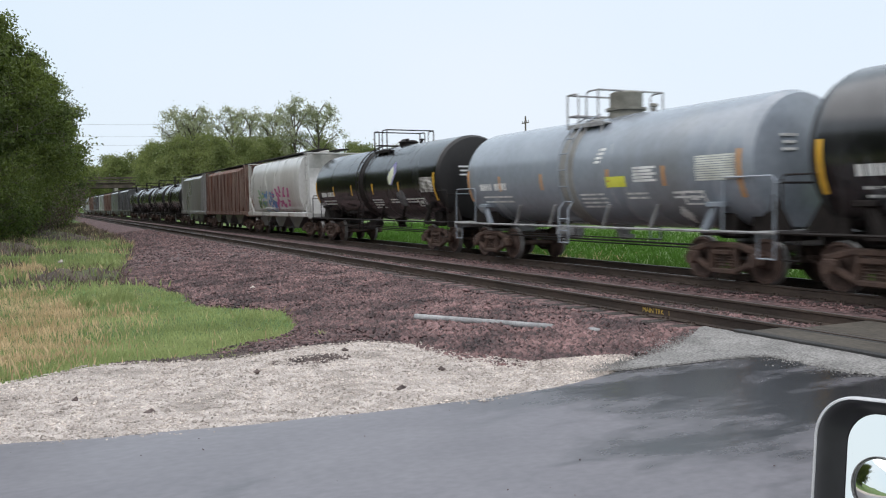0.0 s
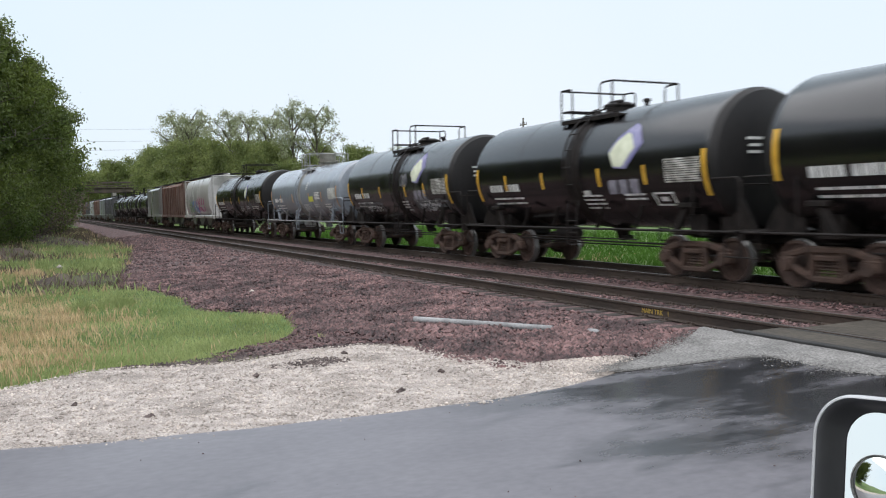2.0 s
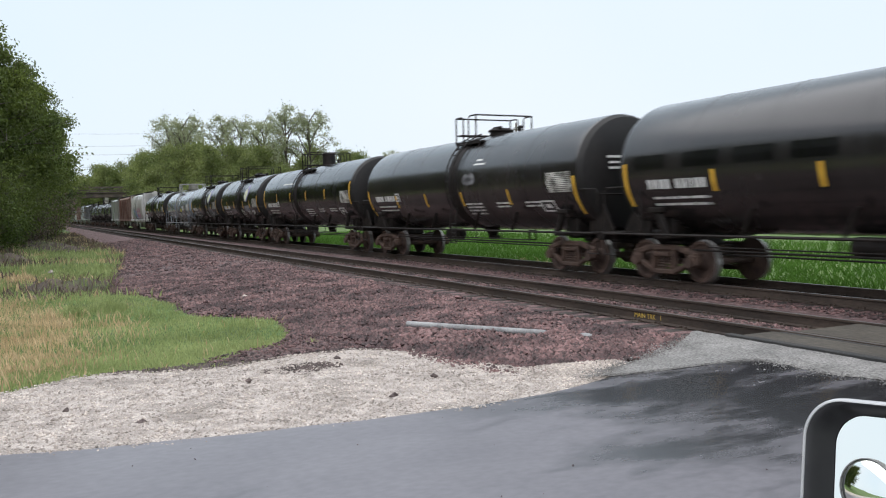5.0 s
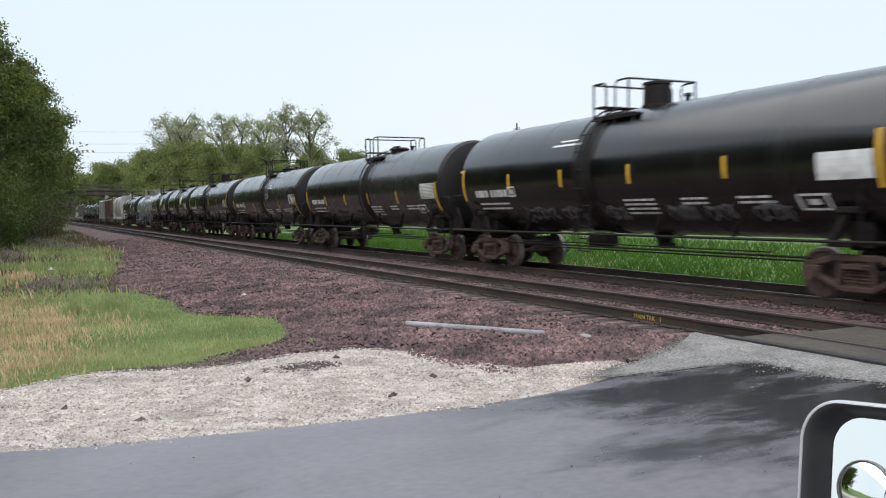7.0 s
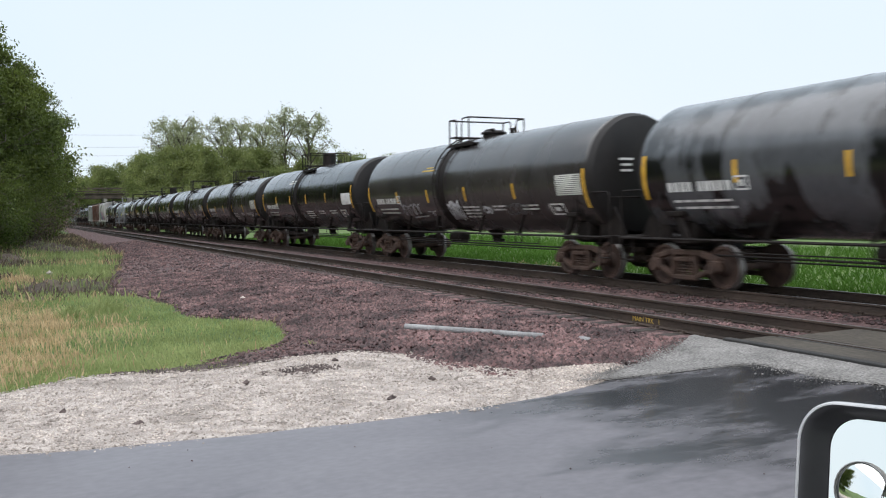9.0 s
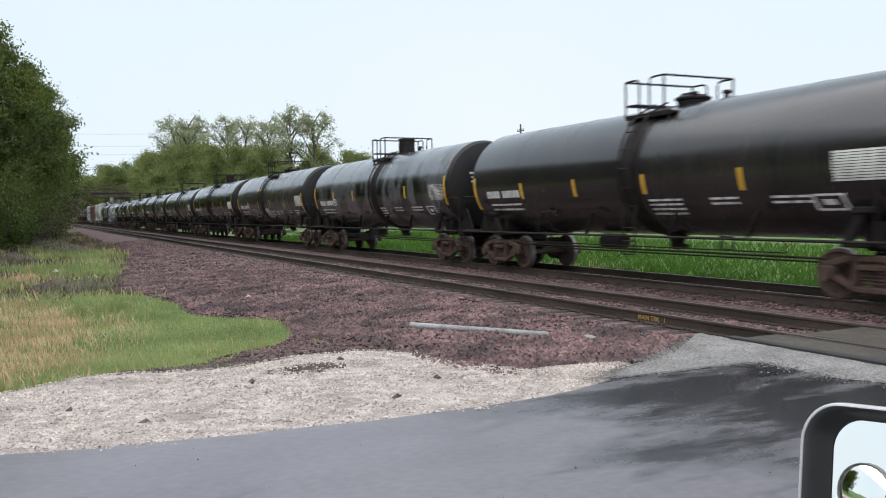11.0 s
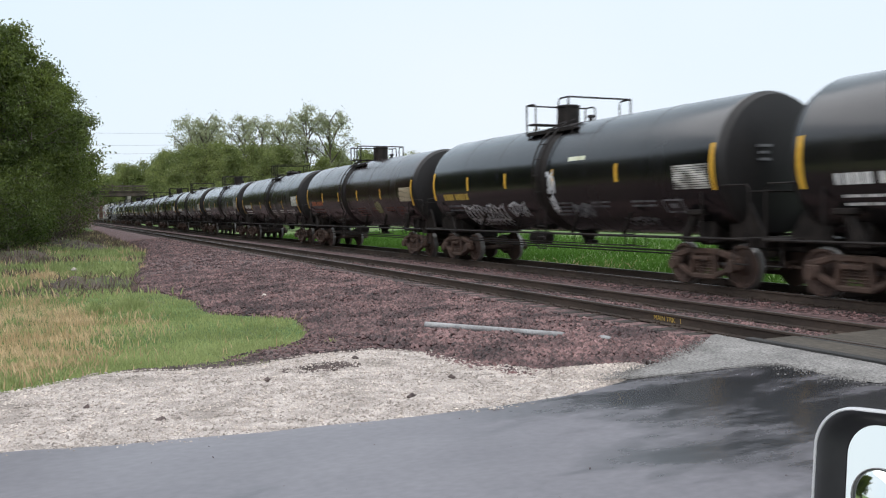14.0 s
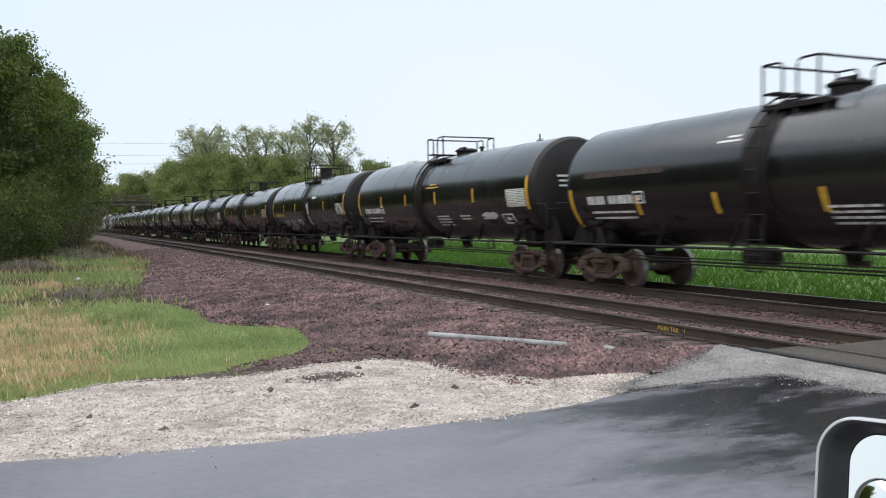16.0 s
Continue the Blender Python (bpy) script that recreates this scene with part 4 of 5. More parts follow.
def hopper_car(label, left, right, paint, ribs=False, curved=False, seed=1, grime=None):
    """A covered hopper between its two ends."""
    rng = random.Random(seed)
    car = tagged(new("hopper_car"), label, "hopper car", "freight train cars")
    CARS.append((car, (left + right) / 2))
    ln = (right - left) - 0.9
    h = ln / 2
    top = 4.45
    if curved:
        sec = [(1.05, 1.25), (1.32, 1.5), (1.5, 2.0), (1.57, 2.7), (1.55, 3.4), (1.4, 3.95), (1.3, 4.15), (0.6, 4.4), (0, 4.45)]
    else:
        sec = [(1.5, 1.3), (1.5, 4.0), (1.35, 4.15), (0.6, 4.38), (0, 4.42)]
    sec = sec + [(-y, z) for y, z in sec[-2::-1]]
    body_half = h - 1.25
    g = Geo()
    n, k = 0, len(sec)
    for x in (-body_half, body_half):
        g.v += [(x, -y, z) for y, z in sec]
    for i in range(k - 1):
        g.face((i, i + 1, k + i + 1, k + i))
    g.face((0, k, 2 * k - 1, k - 1))
    g.face(tuple(range(k - 1, -1, -1)))
    g.face(tuple(range(k, 2 * k)))
    part("body", g, paint, car)
    if ribs:
        for x in steps(-body_half + 0.3, body_half - 0.3, 1.15):
            part("rib", Geo().box((x, -1.54, 2.65), (0.1, 0.09, 2.7), 0, 0.02), paint, car)
    g = Geo()
    for c in steps(-body_half + 2.0, body_half - 2.0, (2 * body_half - 4) / 2.0):
        g.prism([(c - 1.75, 1.32), (c + 1.75, 1.32), (c + 0.4, 0.5), (c - 0.4, 0.5)], -1.15, 1.15)
        g.box((c, 0, 0.46), (0.9, 1.5, 0.16), 0, 0.02)
    part("hopper_chute", g, P_DULLHOP, car)
    for s in (-1, 1):
        g = Geo().prism([(s * body_half, 1.3), (s * body_half, 3.6), (s * (body_half + 0.05), 3.6), (s * (h - 0.2), 1.3)][::s], -1.2, 1.2)
        part("end_slope", g, paint, car)
        g = Geo()
        for y in (-1.4, 1.4):
            g.box((s * (h - 0.08), y, 2.7), (0.12, 0.1, 3.2), 0, 0.02)
            bar(g, (s * (body_half), y, 1.2), (s * (h - 0.1), y, 2.2), 0.1, 0.08)
            for z in steps(1.4, 4.1, 0.38):
                g.tube([(s * (h - 0.55), y, z), (s * (h - 0.08), y, z)], 0.018, 0, 5)
            g.box((s * (h - 0.55), y, 2.7), (0.05, 0.05, 3.0))
        g.box((s * (h - 0.06), 0, 1.15), (0.14, 2.9, 0.3), 0, 0.03)
        g.box((s * (h - 0.3), 0, 4.3), (0.7, 2.9, 0.06), 0, 0.01)
        part("end_frame", g, paint, car)
        coupler(car, s * (right - left) / 2, s)
        add_truck(car, s * (h - 1.1), False)
    part("side_sill", Geo().box((0, -1.46, 1.2), (2 * h, 0.14, 0.24), 0, 0.03).box((0, 1.46, 1.2), (2 * h, 0.14, 0.24), 0, 0.03), grime or paint, car)
    part("running_board", Geo().box((0, 0.55, top + 0.06), (2 * h, 0.5, 0.05), 0, 0.01).box((0, -0.55, top + 0.06), (2 * h, 0.5, 0.05), 0, 0.01), grime or M_BLACKSTEEL, car)
    part("roof_hatch", Geo().box((0, 0, top + 0.06), (2 * body_half - 1.0, 0.55, 0.14), 0, 0.03), paint, car)
    return car, body_half


M_DOME = material("dome_patina", (0.13, 0.125, 0.105), (0.22, 0.21, 0.18), 0.7, 4.0, 0.3, 0.2, spot=(0.10, 0.07, 0.05))
P_GRAFF = material("spray_silver", (0.50, 0.51, 0.54), (0.72, 0.73, 0.75), 0.5, 5.0, spot=(0.2, 0.2, 0.22))
P_CREAM = material("spray_cream", (0.55, 0.58, 0.42), (0.72, 0.74, 0.58), 0.6, 3.0)
P_VIOLET = material("spray_violet", (0.16, 0.15, 0.32), (0.30, 0.29, 0.45), 0.6, 3.0)
P_BLUE = material("spray_blue", (0.06, 0.13, 0.32), (0.12, 0.25, 0.45), 0.6, 3.0)
P_MAGENTA = material("spray_magenta", (0.35, 0.05, 0.16), (0.45, 0.10, 0.25), 0.6, 3.0)
P_TEAL = material("spray_teal", (0.13, 0.28, 0.22), (0.30, 0.38, 0.16), 0.6, 3.0)
P_SMUDGE = material("chalk_smudge", (0.06, 0.06, 0.065), (0.20, 0.20, 0.21), 0.7, 5.0)
P_SIGN = material("yellow_sign", (0.62, 0.62, 0.06), (0.70, 0.70, 0.10), 0.5, 6.0)


def spray(car, name, mat, fn, label=""):
    g = Geo()
    fn(g)
    tagged(part(name, g, mat, car, label, smooth=0), kind="stuff")


def shield(car, x, z, size=1.0, wide=1.0):
    """A pale sprayed kite with a violet edge along its upper side."""
    kite = ((-0.62, 0.0), (-0.35, 0.32), (0.1, 0.6), (0.3, 0.5), (0.58, 0.1), (0.3, -0.2), (0.02, -0.46), (-0.4, -0.42))

    loop = [(a[0] + (b[0] - a[0]) * i / 4, a[1] + (b[1] - a[1]) * i / 4) for a, b in zip(kite, kite[1:] + kite[:1]) for i in range(4)]

    def field(g, k, lift, dx, dz):
        n, m = len(g.v), len(loop)
        for r in (0.0, 0.25, 0.5, 0.75, 1.0):
            g.v += [on_tank(x + dx + size * wide * k * r * u, z + dz + size * k * r * v, lift) for u, v in loop]
        for r in range(4):
            for i in range(m):
                a, b = n + r * m + i, n + r * m + (i + 1) % m
                g.face((a, b, b + m, a + m))
    spray(car, "sprayed_edge", P_VIOLET, lambda g: field(g, 1.0, 0.006, 0.03, 0.0), "violet sprayed outline")
    spray(car, "sprayed_shape", P_CREAM, lambda g: field(g, 0.76, 0.010, -0.1 * wide, -0.06), "cream sprayed shape")


M_ORANGE = material("faded_orange_reflector", (0.42, 0.20, 0.07), (0.55, 0.29, 0.11), 0.6, 5.0)
M_PALE = material("pale_data_panel", (0.50, 0.51, 0.46), (0.70, 0.71, 0.66), 0.6, 3.5, 0.2, spot=(0.36, 0.36, 0.33))
P_MAUVE = material("spray_mauve", (0.20, 0.19, 0.23), (0.34, 0.33, 0.38), 0.6, 5.0, spot=(0.08, 0.08, 0.1))
P_RUSTY = material("rusty_stain", (0.03, 0.02, 0.018), (0.06, 0.034, 0.028), 0.6, 6.0)
P_OLIVE = material("spray_olive", (0.16, 0.15, 0.07), (0.26, 0.25, 0.13), 0.6, 5.0)


# from the head of the train back; first those already far down the line
far_x = -82.2
for i in range(4):
    tank_car("small dirty black tank car far down the line", far_x - 11.8 + 3.345, 7.8, P_BLACK, "plain", "low", rolling=False, marks=None, seed=40 + i, strips=False)
    far_x -= 11.8
for i, (ln, paint, rib) in enumerate(((16.3, P_DULLHOP, True), (16.3, P_DULLHOP, False), (16.0, P_RUSTHOP, True), (16.0, P_GREYHOP, False), (16.3, P_DULLHOP, True), (16.0, P_RUSTHOP, True), (16.3, P_GREYHOP, False), (16.3, P_DULLHOP, False))):
    hopper_car("dull %s covered hopper car far down the line" % ("rust-brown" if paint is P_RUSTHOP else "grey"), far_x - ln, far_x, paint, rib, seed=i)
    far_x -= ln
hopper_car("plain light grey covered hopper car", -82.2, -69.7, P_GREYHOP, False, seed=21)
hopper_car("rust-streaked brown ribbed covered hopper car", -69.7, -54.9, P_RUSTHOP, True, seed=22)
white_hopper, wh = hopper_car("white curved-side covered hopper car with colourful graffiti", -54.9, -40.95, P_WHITEHOP, False, True, seed=23)
rg = random.Random(9)
for mat, x0, x1, lab in ((P_TEAL, -3.9, -1.7, "green and yellow graffiti"), (P_BLUE, -2.6, 0.4, "blue graffiti"), (P_MAGENTA, -0.5, 3.2, "magenta graffiti")):
    g = Geo()
    for _ in range(20):
        xa, za = rg.uniform(x0, x1), rg.uniform(1.32, 1.9)
        dx, dz = rg.uniform(-0.4, 0.5), rg.uniform(0.3, 0.9)
        n = len(g.v)
        for x, z in ((xa, za), (xa + 0.3, za), (xa + dx + 0.33, za + dz), (xa + dx, za + dz)):
            y = -lerp_table(((1.25, 1.05), (1.5, 1.32), (2.0, 1.5), (2.7, 1.57), (3.4, 1.55)), z) - 0.02
            g.v.append((x, y, z))
        g.face((n, n + 1, n + 2, n + 3))
    tagged(part("graffiti", g, mat, white_hopper, lab, smooth=0), kind="stuff")

car, half, rng = tank_car("black tank car with a cream and violet sprayed patch", -37.69, 11.8, P_BLACK, "plain", "low", seed=1, strip_z=2.3, ladder=-0.5, plat=0.0)
shield(car, 2.9, 2.8, 0.85, 0.75)
spray(car, "scuff", P_SMUDGE, lambda g: scrawl(g, 3.3, 3.9, 1.6, 2.2, 4, 0.12, rng))
car, half, rng = tank_car("blue-grey tank car with a rusty dome and white stencils", -21.85, 9.9, P_GREY, "grey", "tall", seed=2, steel=M_PIPE, radius=1.43, mid=2.47, strip_z=2.24, ladder=-0.27, plat=-0.75, panel=M_PALE, reflector=M_ORANGE)
spray(car, "sign", P_SIGN, lambda g: patch(g, 1.4, 2.15, 2.03, 2.28), "yellow warning panel")
spray(car, "stencil", M_WHITE, lambda g: [patch(g, 2.45, 3.25 - 0.12 * (i % 2), z, z + 0.055) for i, z in enumerate(steps(2.13, 2.42, 0.075))])
spray(car, "stencil", M_WHITE, lambda g: [patch(g, 0.95 + 0.05 * i, 1.2 + 0.05 * i, 2.62 + 0.1 * i, 2.68 + 0.1 * i) for i in range(4)])
spray(car, "placard", M_WHITE, lambda g: [patch(g, 3.75 - w, 3.75 + w, 1.2 + i * 0.06, 1.262 + i * 0.06) for i, w in enumerate((0.05, 0.11, 0.17, 0.17, 0.11, 0.05))], "white diamond placard")
car, half, rng = tank_car("scuffed dark grey tank car with silver graffiti", -8.43, 8.1, P_SCUFF, "plain", "low", seed=3, strip_z=2.27, ladder=0.42, plat=-0.85, span=2.2)
shield(car, 2.42, 2.98)
spray(car, "graffiti", P_SMUDGE, lambda g: (scrawl(g, 1.9, 4.6, 1.55, 1.95, 9, 0.07, rng), scrawl(g, -3.9, -1.3, 1.5, 1.9, 8, 0.06, rng), scrawl(g, 1.0, 1.5, 2.4, 2.9, 5, 0.05, rng)), "silver-grey graffiti")
spray(car, "graffiti", P_GRAFF, lambda g: (scrawl(g, 2.2, 3.9, 1.5, 1.8, 6, 0.035, rng), scrawl(g, -3.2, -1.6, 1.5, 1.75, 5, 0.035, rng)), "silver graffiti")
spray(car, "graffiti", P_MAUVE, lambda g: [patch(g, 2.0 + 0.36 * i, 2.26 + 0.36 * i, 1.92, 2.26, 0.2) for i in range(3)], "mauve sprayed bars")
car, half, rng = tank_car("black tank car with a cream and violet sprayed shield", 3.43, 8.2, P_BLACK, "plain", "low", seed=4, strip_z=2.3, ladder=0.15, plat=-0.95, span=2.2)
shield(car, 2.28, 2.92)
spray(car, "graffiti", P_MAUVE, lambda g: [patch(g, 1.58 + 0.4 * i, 1.88 + 0.4 * i, 1.89, 2.22, 0.15) for i in range(3)], "mauve sprayed bars")
spray(car, "sticker", M_WHITE, lambda g: patch(g, 0.52, 0.8, 1.87, 2.0), "small white sticker")
car, half, rng = tank_car("glossy black tank car with yellow reflectors", 15.04, 12.55, P_BLACK, "plain", "box", seed=5, strip_z=2.53, ladder=-0.93, plat=-1, square=True)
spray(car, "stencil", M_WHITE, lambda g: patch(g, -3.4, -1.45, 3.18, 3.23), "thin white line")
car, half, rng = tank_car("dusty dark grey tank car with white stencils", 31.39, 12.5, P_TAUPE, "plain", "low", seed=6, strip_z=2.03, ladder=0.35, plat=-0.2, shift=0.5, square=True)
spray(car, "scuff", P_SMUDGE, lambda g: scrawl(g, 1.2, 1.8, 2.45, 2.8, 5, 0.06, rng))
spray(car, "stencil", M_WHITE, lambda g: (patch(g, 1.7, 2.4, 3.04, 3.09), patch(g, 1.8, 2.15, 3.17, 3.22)))
car, half, rng = tank_car("weathered dark grey tank car with white stencils", 47.51, 12.8, P_TAUPE, "plain", "low", seed=7, strip_z=2.19, ladder=0.5, plat=-0.35, shift=0.5, panel=M_PALE)
for x in (-6.85, -5.3, -3.9, -2.5):
    spray(car, "scuff", P_BLACK, lambda g: patch(g, x, x + 1.0, 2.5, 2.8))
car, half, rng = tank_car("glossy black tank car with scuffed lower flank", 64.01, 12.8, P_BLACK, "plain", "box", seed=8, radius=1.55, mid=2.59, strip_z=2.46, ladder=-0.9, plat=-1.1, panel=M_WHITE, square=True)
spray(car, "scuff", P_SMUDGE, lambda g: [scrawl(g, a, a + w, 1.4, 1.75, n, 0.05, rng) for a, w, n in ((-4.0, 1.5, 6), (-2.2, 0.9, 4), (-0.3, 0.7, 4), (1.9, 0.8, 5), (3.0, 0.8, 3), (4.3, 0.9, 4))])
spray(car, "stencil", M_WHITE, lambda g: (patch(g, -2.4, -1.2, 3.28, 3.33), patch(g, -2.1, -1.3, 3.39, 3.43)), "white lines")
car, half, rng = tank_car("grey-brown tank car with silver scribbles", 80.44, 12.76, P_ASH, "plain", "low", seed=9, radius=1.54, mid=2.6, strip_z=2.27, ladder=-0.85, plat=-1, panel=M_PALE, square=True)
spray(car, "graffiti", P_GRAFF, lambda g: (scrawl(g, -4.3, -2.7, 1.6, 2.05, 4, 0.035, rng), ribbon(g, [(-2.9, 1.95), (-2.4, 1.6), (-3.6, 1.55)], 0.04), scrawl(g, -2.2, -1.6, 1.6, 1.8, 1, 0.03, rng), scrawl(g, -0.9, 0.3, 1.45, 2.1, 8, 0.06, rng), scrawl(g, 1.85, 2.2, 1.66, 1.88, 2, 0.06, rng)), "thin silver scribble")
spray(car, "scuff", P_SMUDGE, lambda g: scrawl(g, 3.1, 4.4, 1.6, 1.95, 5, 0.03, rng))
spray(car, "stencil", M_OCHRE, lambda g: (patch(g, -2.3, -1.4, 3.1, 3.15), patch(g, -2.0, -1.5, 3.2, 3.24)), "yellow lines")
car, half, rng = tank_car("mottled grey tank car with black blotches", 97.01, 12.5, P_MOTTLED, "plain", "box", seed=10, strip_z=2.42, ladder=0.6, plat=-0.55, square=True)
car, half, rng = tank_car("dark grey tank car with white stencils", 113.22, 12.6, P_TAUPE, "plain", "low", seed=11, strip_z=2.23, ladder=0.36, plat=-0.3, shift=0.4, panel=M_PALE)
spray(car, "scuff", P_SMUDGE, lambda g: scrawl(g, -4.2, -3.0, 1.5, 1.7, 3, 0.025, rng))
car, half, rng = tank_car("brown-black tank car with faded red lettering", 129.54, 12.42, P_BROWN, "plain", "box", marks=M_REDPAINT, seed=12, strip_z=2.43, ladder=-1.0, plat=-1.2)
spray(car, "graffiti", P_OLIVE, lambda g: scrawl(g, 2.95, 3.45, 1.65, 2.15, 5, 0.07, rng), "olive scribble")
car, half, rng = tank_car("black tank car with ochre lettering and silver graffiti", 145.71, 12.2, P_BLACK, "plain", "box", marks=M_OCHRE, seed=13, radius=1.545, mid=2.6, strip_z=2.56, ladder=0.2, plat=-1.33, span=2.2, dome_at=0.63)
spray(car, "graffiti", P_GRAFF, lambda g: (scrawl(g, -5.0, -2.2, 1.3, 1.92, 10, 0.04, rng), scrawl(g, -5.0, -2.4, 1.22, 1.45, 8, 0.035, rng), scrawl(g, -1.9, -0.9, 1.5, 1.95, 5, 0.035, rng), scrawl(g, 0.35, 0.75, 1.6, 2.1, 4, 0.045, rng), scrawl(g, 0.5, 0.85, 2.1, 2.75, 4, 0.045, rng)), "silver graffiti")
spray(car, "scuff", P_SMUDGE, lambda g: (scrawl(g, 1.5, 2.3, 1.5, 1.85, 5, 0.07, rng), scrawl(g, 3.4, 4.6, 1.3, 1.5, 4, 0.05, rng)))
spray(car, "stencil", P_CREAM, lambda g: patch(g, 1.55, 2.3, 2.95, 3.06), "cream mark")
car, half, rng = tank_car("dark blue-black tank car with white stencils", 161.7, 13.0, P_DARK, "plain", "low", seed=14, radius=1.54, mid=2.59, strip_z=2.51, ladder=-0.63, plat=-0.78, shift=0.2, panel=M_PALE, square=True)
for x in (-6.2, -3.9, -1.7):
    spray(car, "scuff", P_BLACK, lambda g: patch(g, x, x + 0.75, 2.45, 2.75))
spray(car, "scuff", P_GRAFF, lambda g: scrawl(g, 4.4, 5.2, 1.8, 1.95, 7, 0.05, rng))
spray(car, "stencil", M_OCHRE, lambda g: (patch(g, 0.1, 1.1, 2.87, 2.92), patch(g, 0.35, 0.95, 2.98, 3.02)), "yellow lines")
car, half, rng = tank_car("dark grey tank car with a faded rusty band", 178.48, 12.7, P_DARK, "plain", "low", seed=15, strip_z=2.0, ladder=-0.72, plat=-0.95, shift=0.4, square=True)
spray(car, "scuff", P_RUSTY, lambda g: [patch(g, -6.5 + i * 0.44, -6.08 + i * 0.44, 2.72, 2.87) for i in range(7)])
spray(car, "stencil", M_WHITE, lambda g: (patch(g, -1.85, -1.2, 3.22, 3.26), patch(g, -1.6, -1.25, 3.31, 3.35)))
for car, x in CARS:
    car.matrix_basis = pose(x, FAR_TRACK, 0)


# ---- trees ----
def leaf(g, c, s, rng):
    n = len(g.v)
    a = Vector((rng.gauss(0, 1), rng.gauss(0, 1), rng.gauss(0, 0.7))).normalized()
    b = a.orthogonal().normalized()
    b = Matrix.Rotation(rng.uniform(0, 6.28), 3, a) @ b
    d = a.cross(b)
    c = Vector(c)
    k = s * rng.uniform(0.7, 1.3)
    g.v += [tuple(c - b * k), tuple(c + d * k * 0.45 + a * k * 0.12), tuple(c + b * k), tuple(c - d * k * 0.45 + a * k * 0.12)]
    g.face((n, n + 1, n + 2, n + 3))


def make_tree(name, h, spread, base, leaves, size, seed, bark, foliage, label, limbs=11, clump=0.9, stems=1, twigs=5, lift=(0.25, 0.75)):
    """A trunk that forks into limbs and twigs, leaves in clumps about the twig ends."""
    rng = random.Random(seed)
    wood, crown, tips = Geo(), Geo(), []
    for s in range(stems):
        ox, oy = (rng.uniform(-1, 1) * spread * 0.25, rng.uniform(-1, 1) * spread * 0.25) if stems > 1 else (0, 0)
        hh = h * (1 if s == 0 else rng.uniform(0.75, 0.95))
        trunk = []
        x, y = ox, oy
        for i in range(9):
            trunk.append(Vector((x, y, hh * 0.92 * i / 8 - (0.3 if i == 0 else 0))))
            x += rng.uniform(-1, 1) * h * 0.012
            y += rng.uniform(-1, 1) * h * 0.012
        wood.tube(trunk, h * 0.017, 0, 7, taper=h * 0.003)
        tips.append(trunk[-1])
        for i in range(limbs):
            u = base + (0.96 - base) * (i + rng.random()) / limbs
            k = min(7, int(u / 0.92 * 8 * 0.92))
            p = trunk[k].lerp(trunk[k + 1], rng.random())
            w = i * 2.4 + rng.uniform(-0.5, 0.5)
            reach = spread * (0.35 + 0.65 * math.sin(math.pi * min(1, max(0.08, (u - base * 0.6) / (1.04 - base * 0.6))) ** 0.8)) * rng.uniform(0.7, 1.05)
            rise = reach * rng.uniform(*lift)
            mid = p + Vector((math.cos(w) * reach * 0.5, math.sin(w) * reach * 0.5, rise * 0.65))
            tip = p + Vector((math.cos(w) * reach, math.sin(w) * reach, rise))
            if tip.z > h:
                tip.z = h * rng.uniform(0.93, 1.0)
            wood.tube([p, mid, tip], h * 0.0065, 0, 5, taper=h * 0.0014, closed=False)
            tips += [mid.lerp(tip, 0.5), tip]
            for _ in range(twigs):
                q = p.lerp(mid, rng.uniform(0.5, 1)) if rng.random() < 0.3 else mid.lerp(tip, rng.uniform(0, 1))
                e = q + Vector((rng.gauss(0, 1), rng.gauss(0, 1), rng.gauss(0.45, 0.7))) * reach * 0.24
                wood.tube([q, q.lerp(e, 0.5) + Vector((0, 0, 0.1)), e], h * 0.0022, 0, 4, taper=h * 0.0007, closed=False)
                tips.append(e)
    weights = [0.04 + rng.random() ** 2 for _ in tips]
    for t in rng.choices(tips, weights, k=leaves):
        c = t + Vector((rng.gauss(0, 1), rng.gauss(0, 1), rng.gauss(0, 0.75))) * clump * 0.6
        if c.z > 0.15:
            leaf(crown, c, size, rng)
    ob = tagged(new(name), label, "tree" if name == "tree" else "bush", "trees beside the line" if name == "tree" else "bushes beside the line")
    part("trunk", wood, bark, ob)
    part("crown", crown, foliage, ob, smooth=0)
    return ob


deep = [make_tree("tree", 14, 4.5, 0.08, 36000, 0.125, 60 + i, M_BARK, M_LEAF, "dense deep green broadleaf tree beside the tracks", limbs=34, clump=0.62, twigs=8) for i in range(2)]
deep_far = [make_tree("tree", 14, 4.3, 0.08, 9000, 0.21, 64 + i, M_BARK, M_LEAF, "dense deep green broadleaf tree in the wood and its unseen extension", limbs=28, clump=0.9, twigs=7) for i in range(2)]
light = [make_tree("tree", 15, 4.6, 0.12, 9500, 0.24, 70 + i, M_BARK, M_LEAF_LIGHT, "fresh green broadleaf tree at the wood's edge", limbs=22, clump=1.2, twigs=6) for i in range(2)]
airy = [make_tree("tree", 19, 4.4, 0.3, 4200, 0.17, 80 + i, M_BARK, M_LEAF_PALE, "tall airy tree with thin pale spring leaves", limbs=16, clump=0.7, twigs=9, lift=(0.7, 1.5)) for i in range(2)]
bush = [make_tree("bush", 4, 2.3, 0.04, 9500, 0.075, 90 + i, M_BARK, M_LEAF, "dense deep green bush at the wood's edge", limbs=18, clump=0.55, stems=3, twigs=6) for i in range(2)]
bush_light = [make_tree("bush", 4, 2.6, 0.05, 4000, 0.16, 95, M_BARK, M_LEAF_LIGHT, "fresh green bush at the wood's edge", limbs=14, clump=0.7, stems=3, twigs=5)]
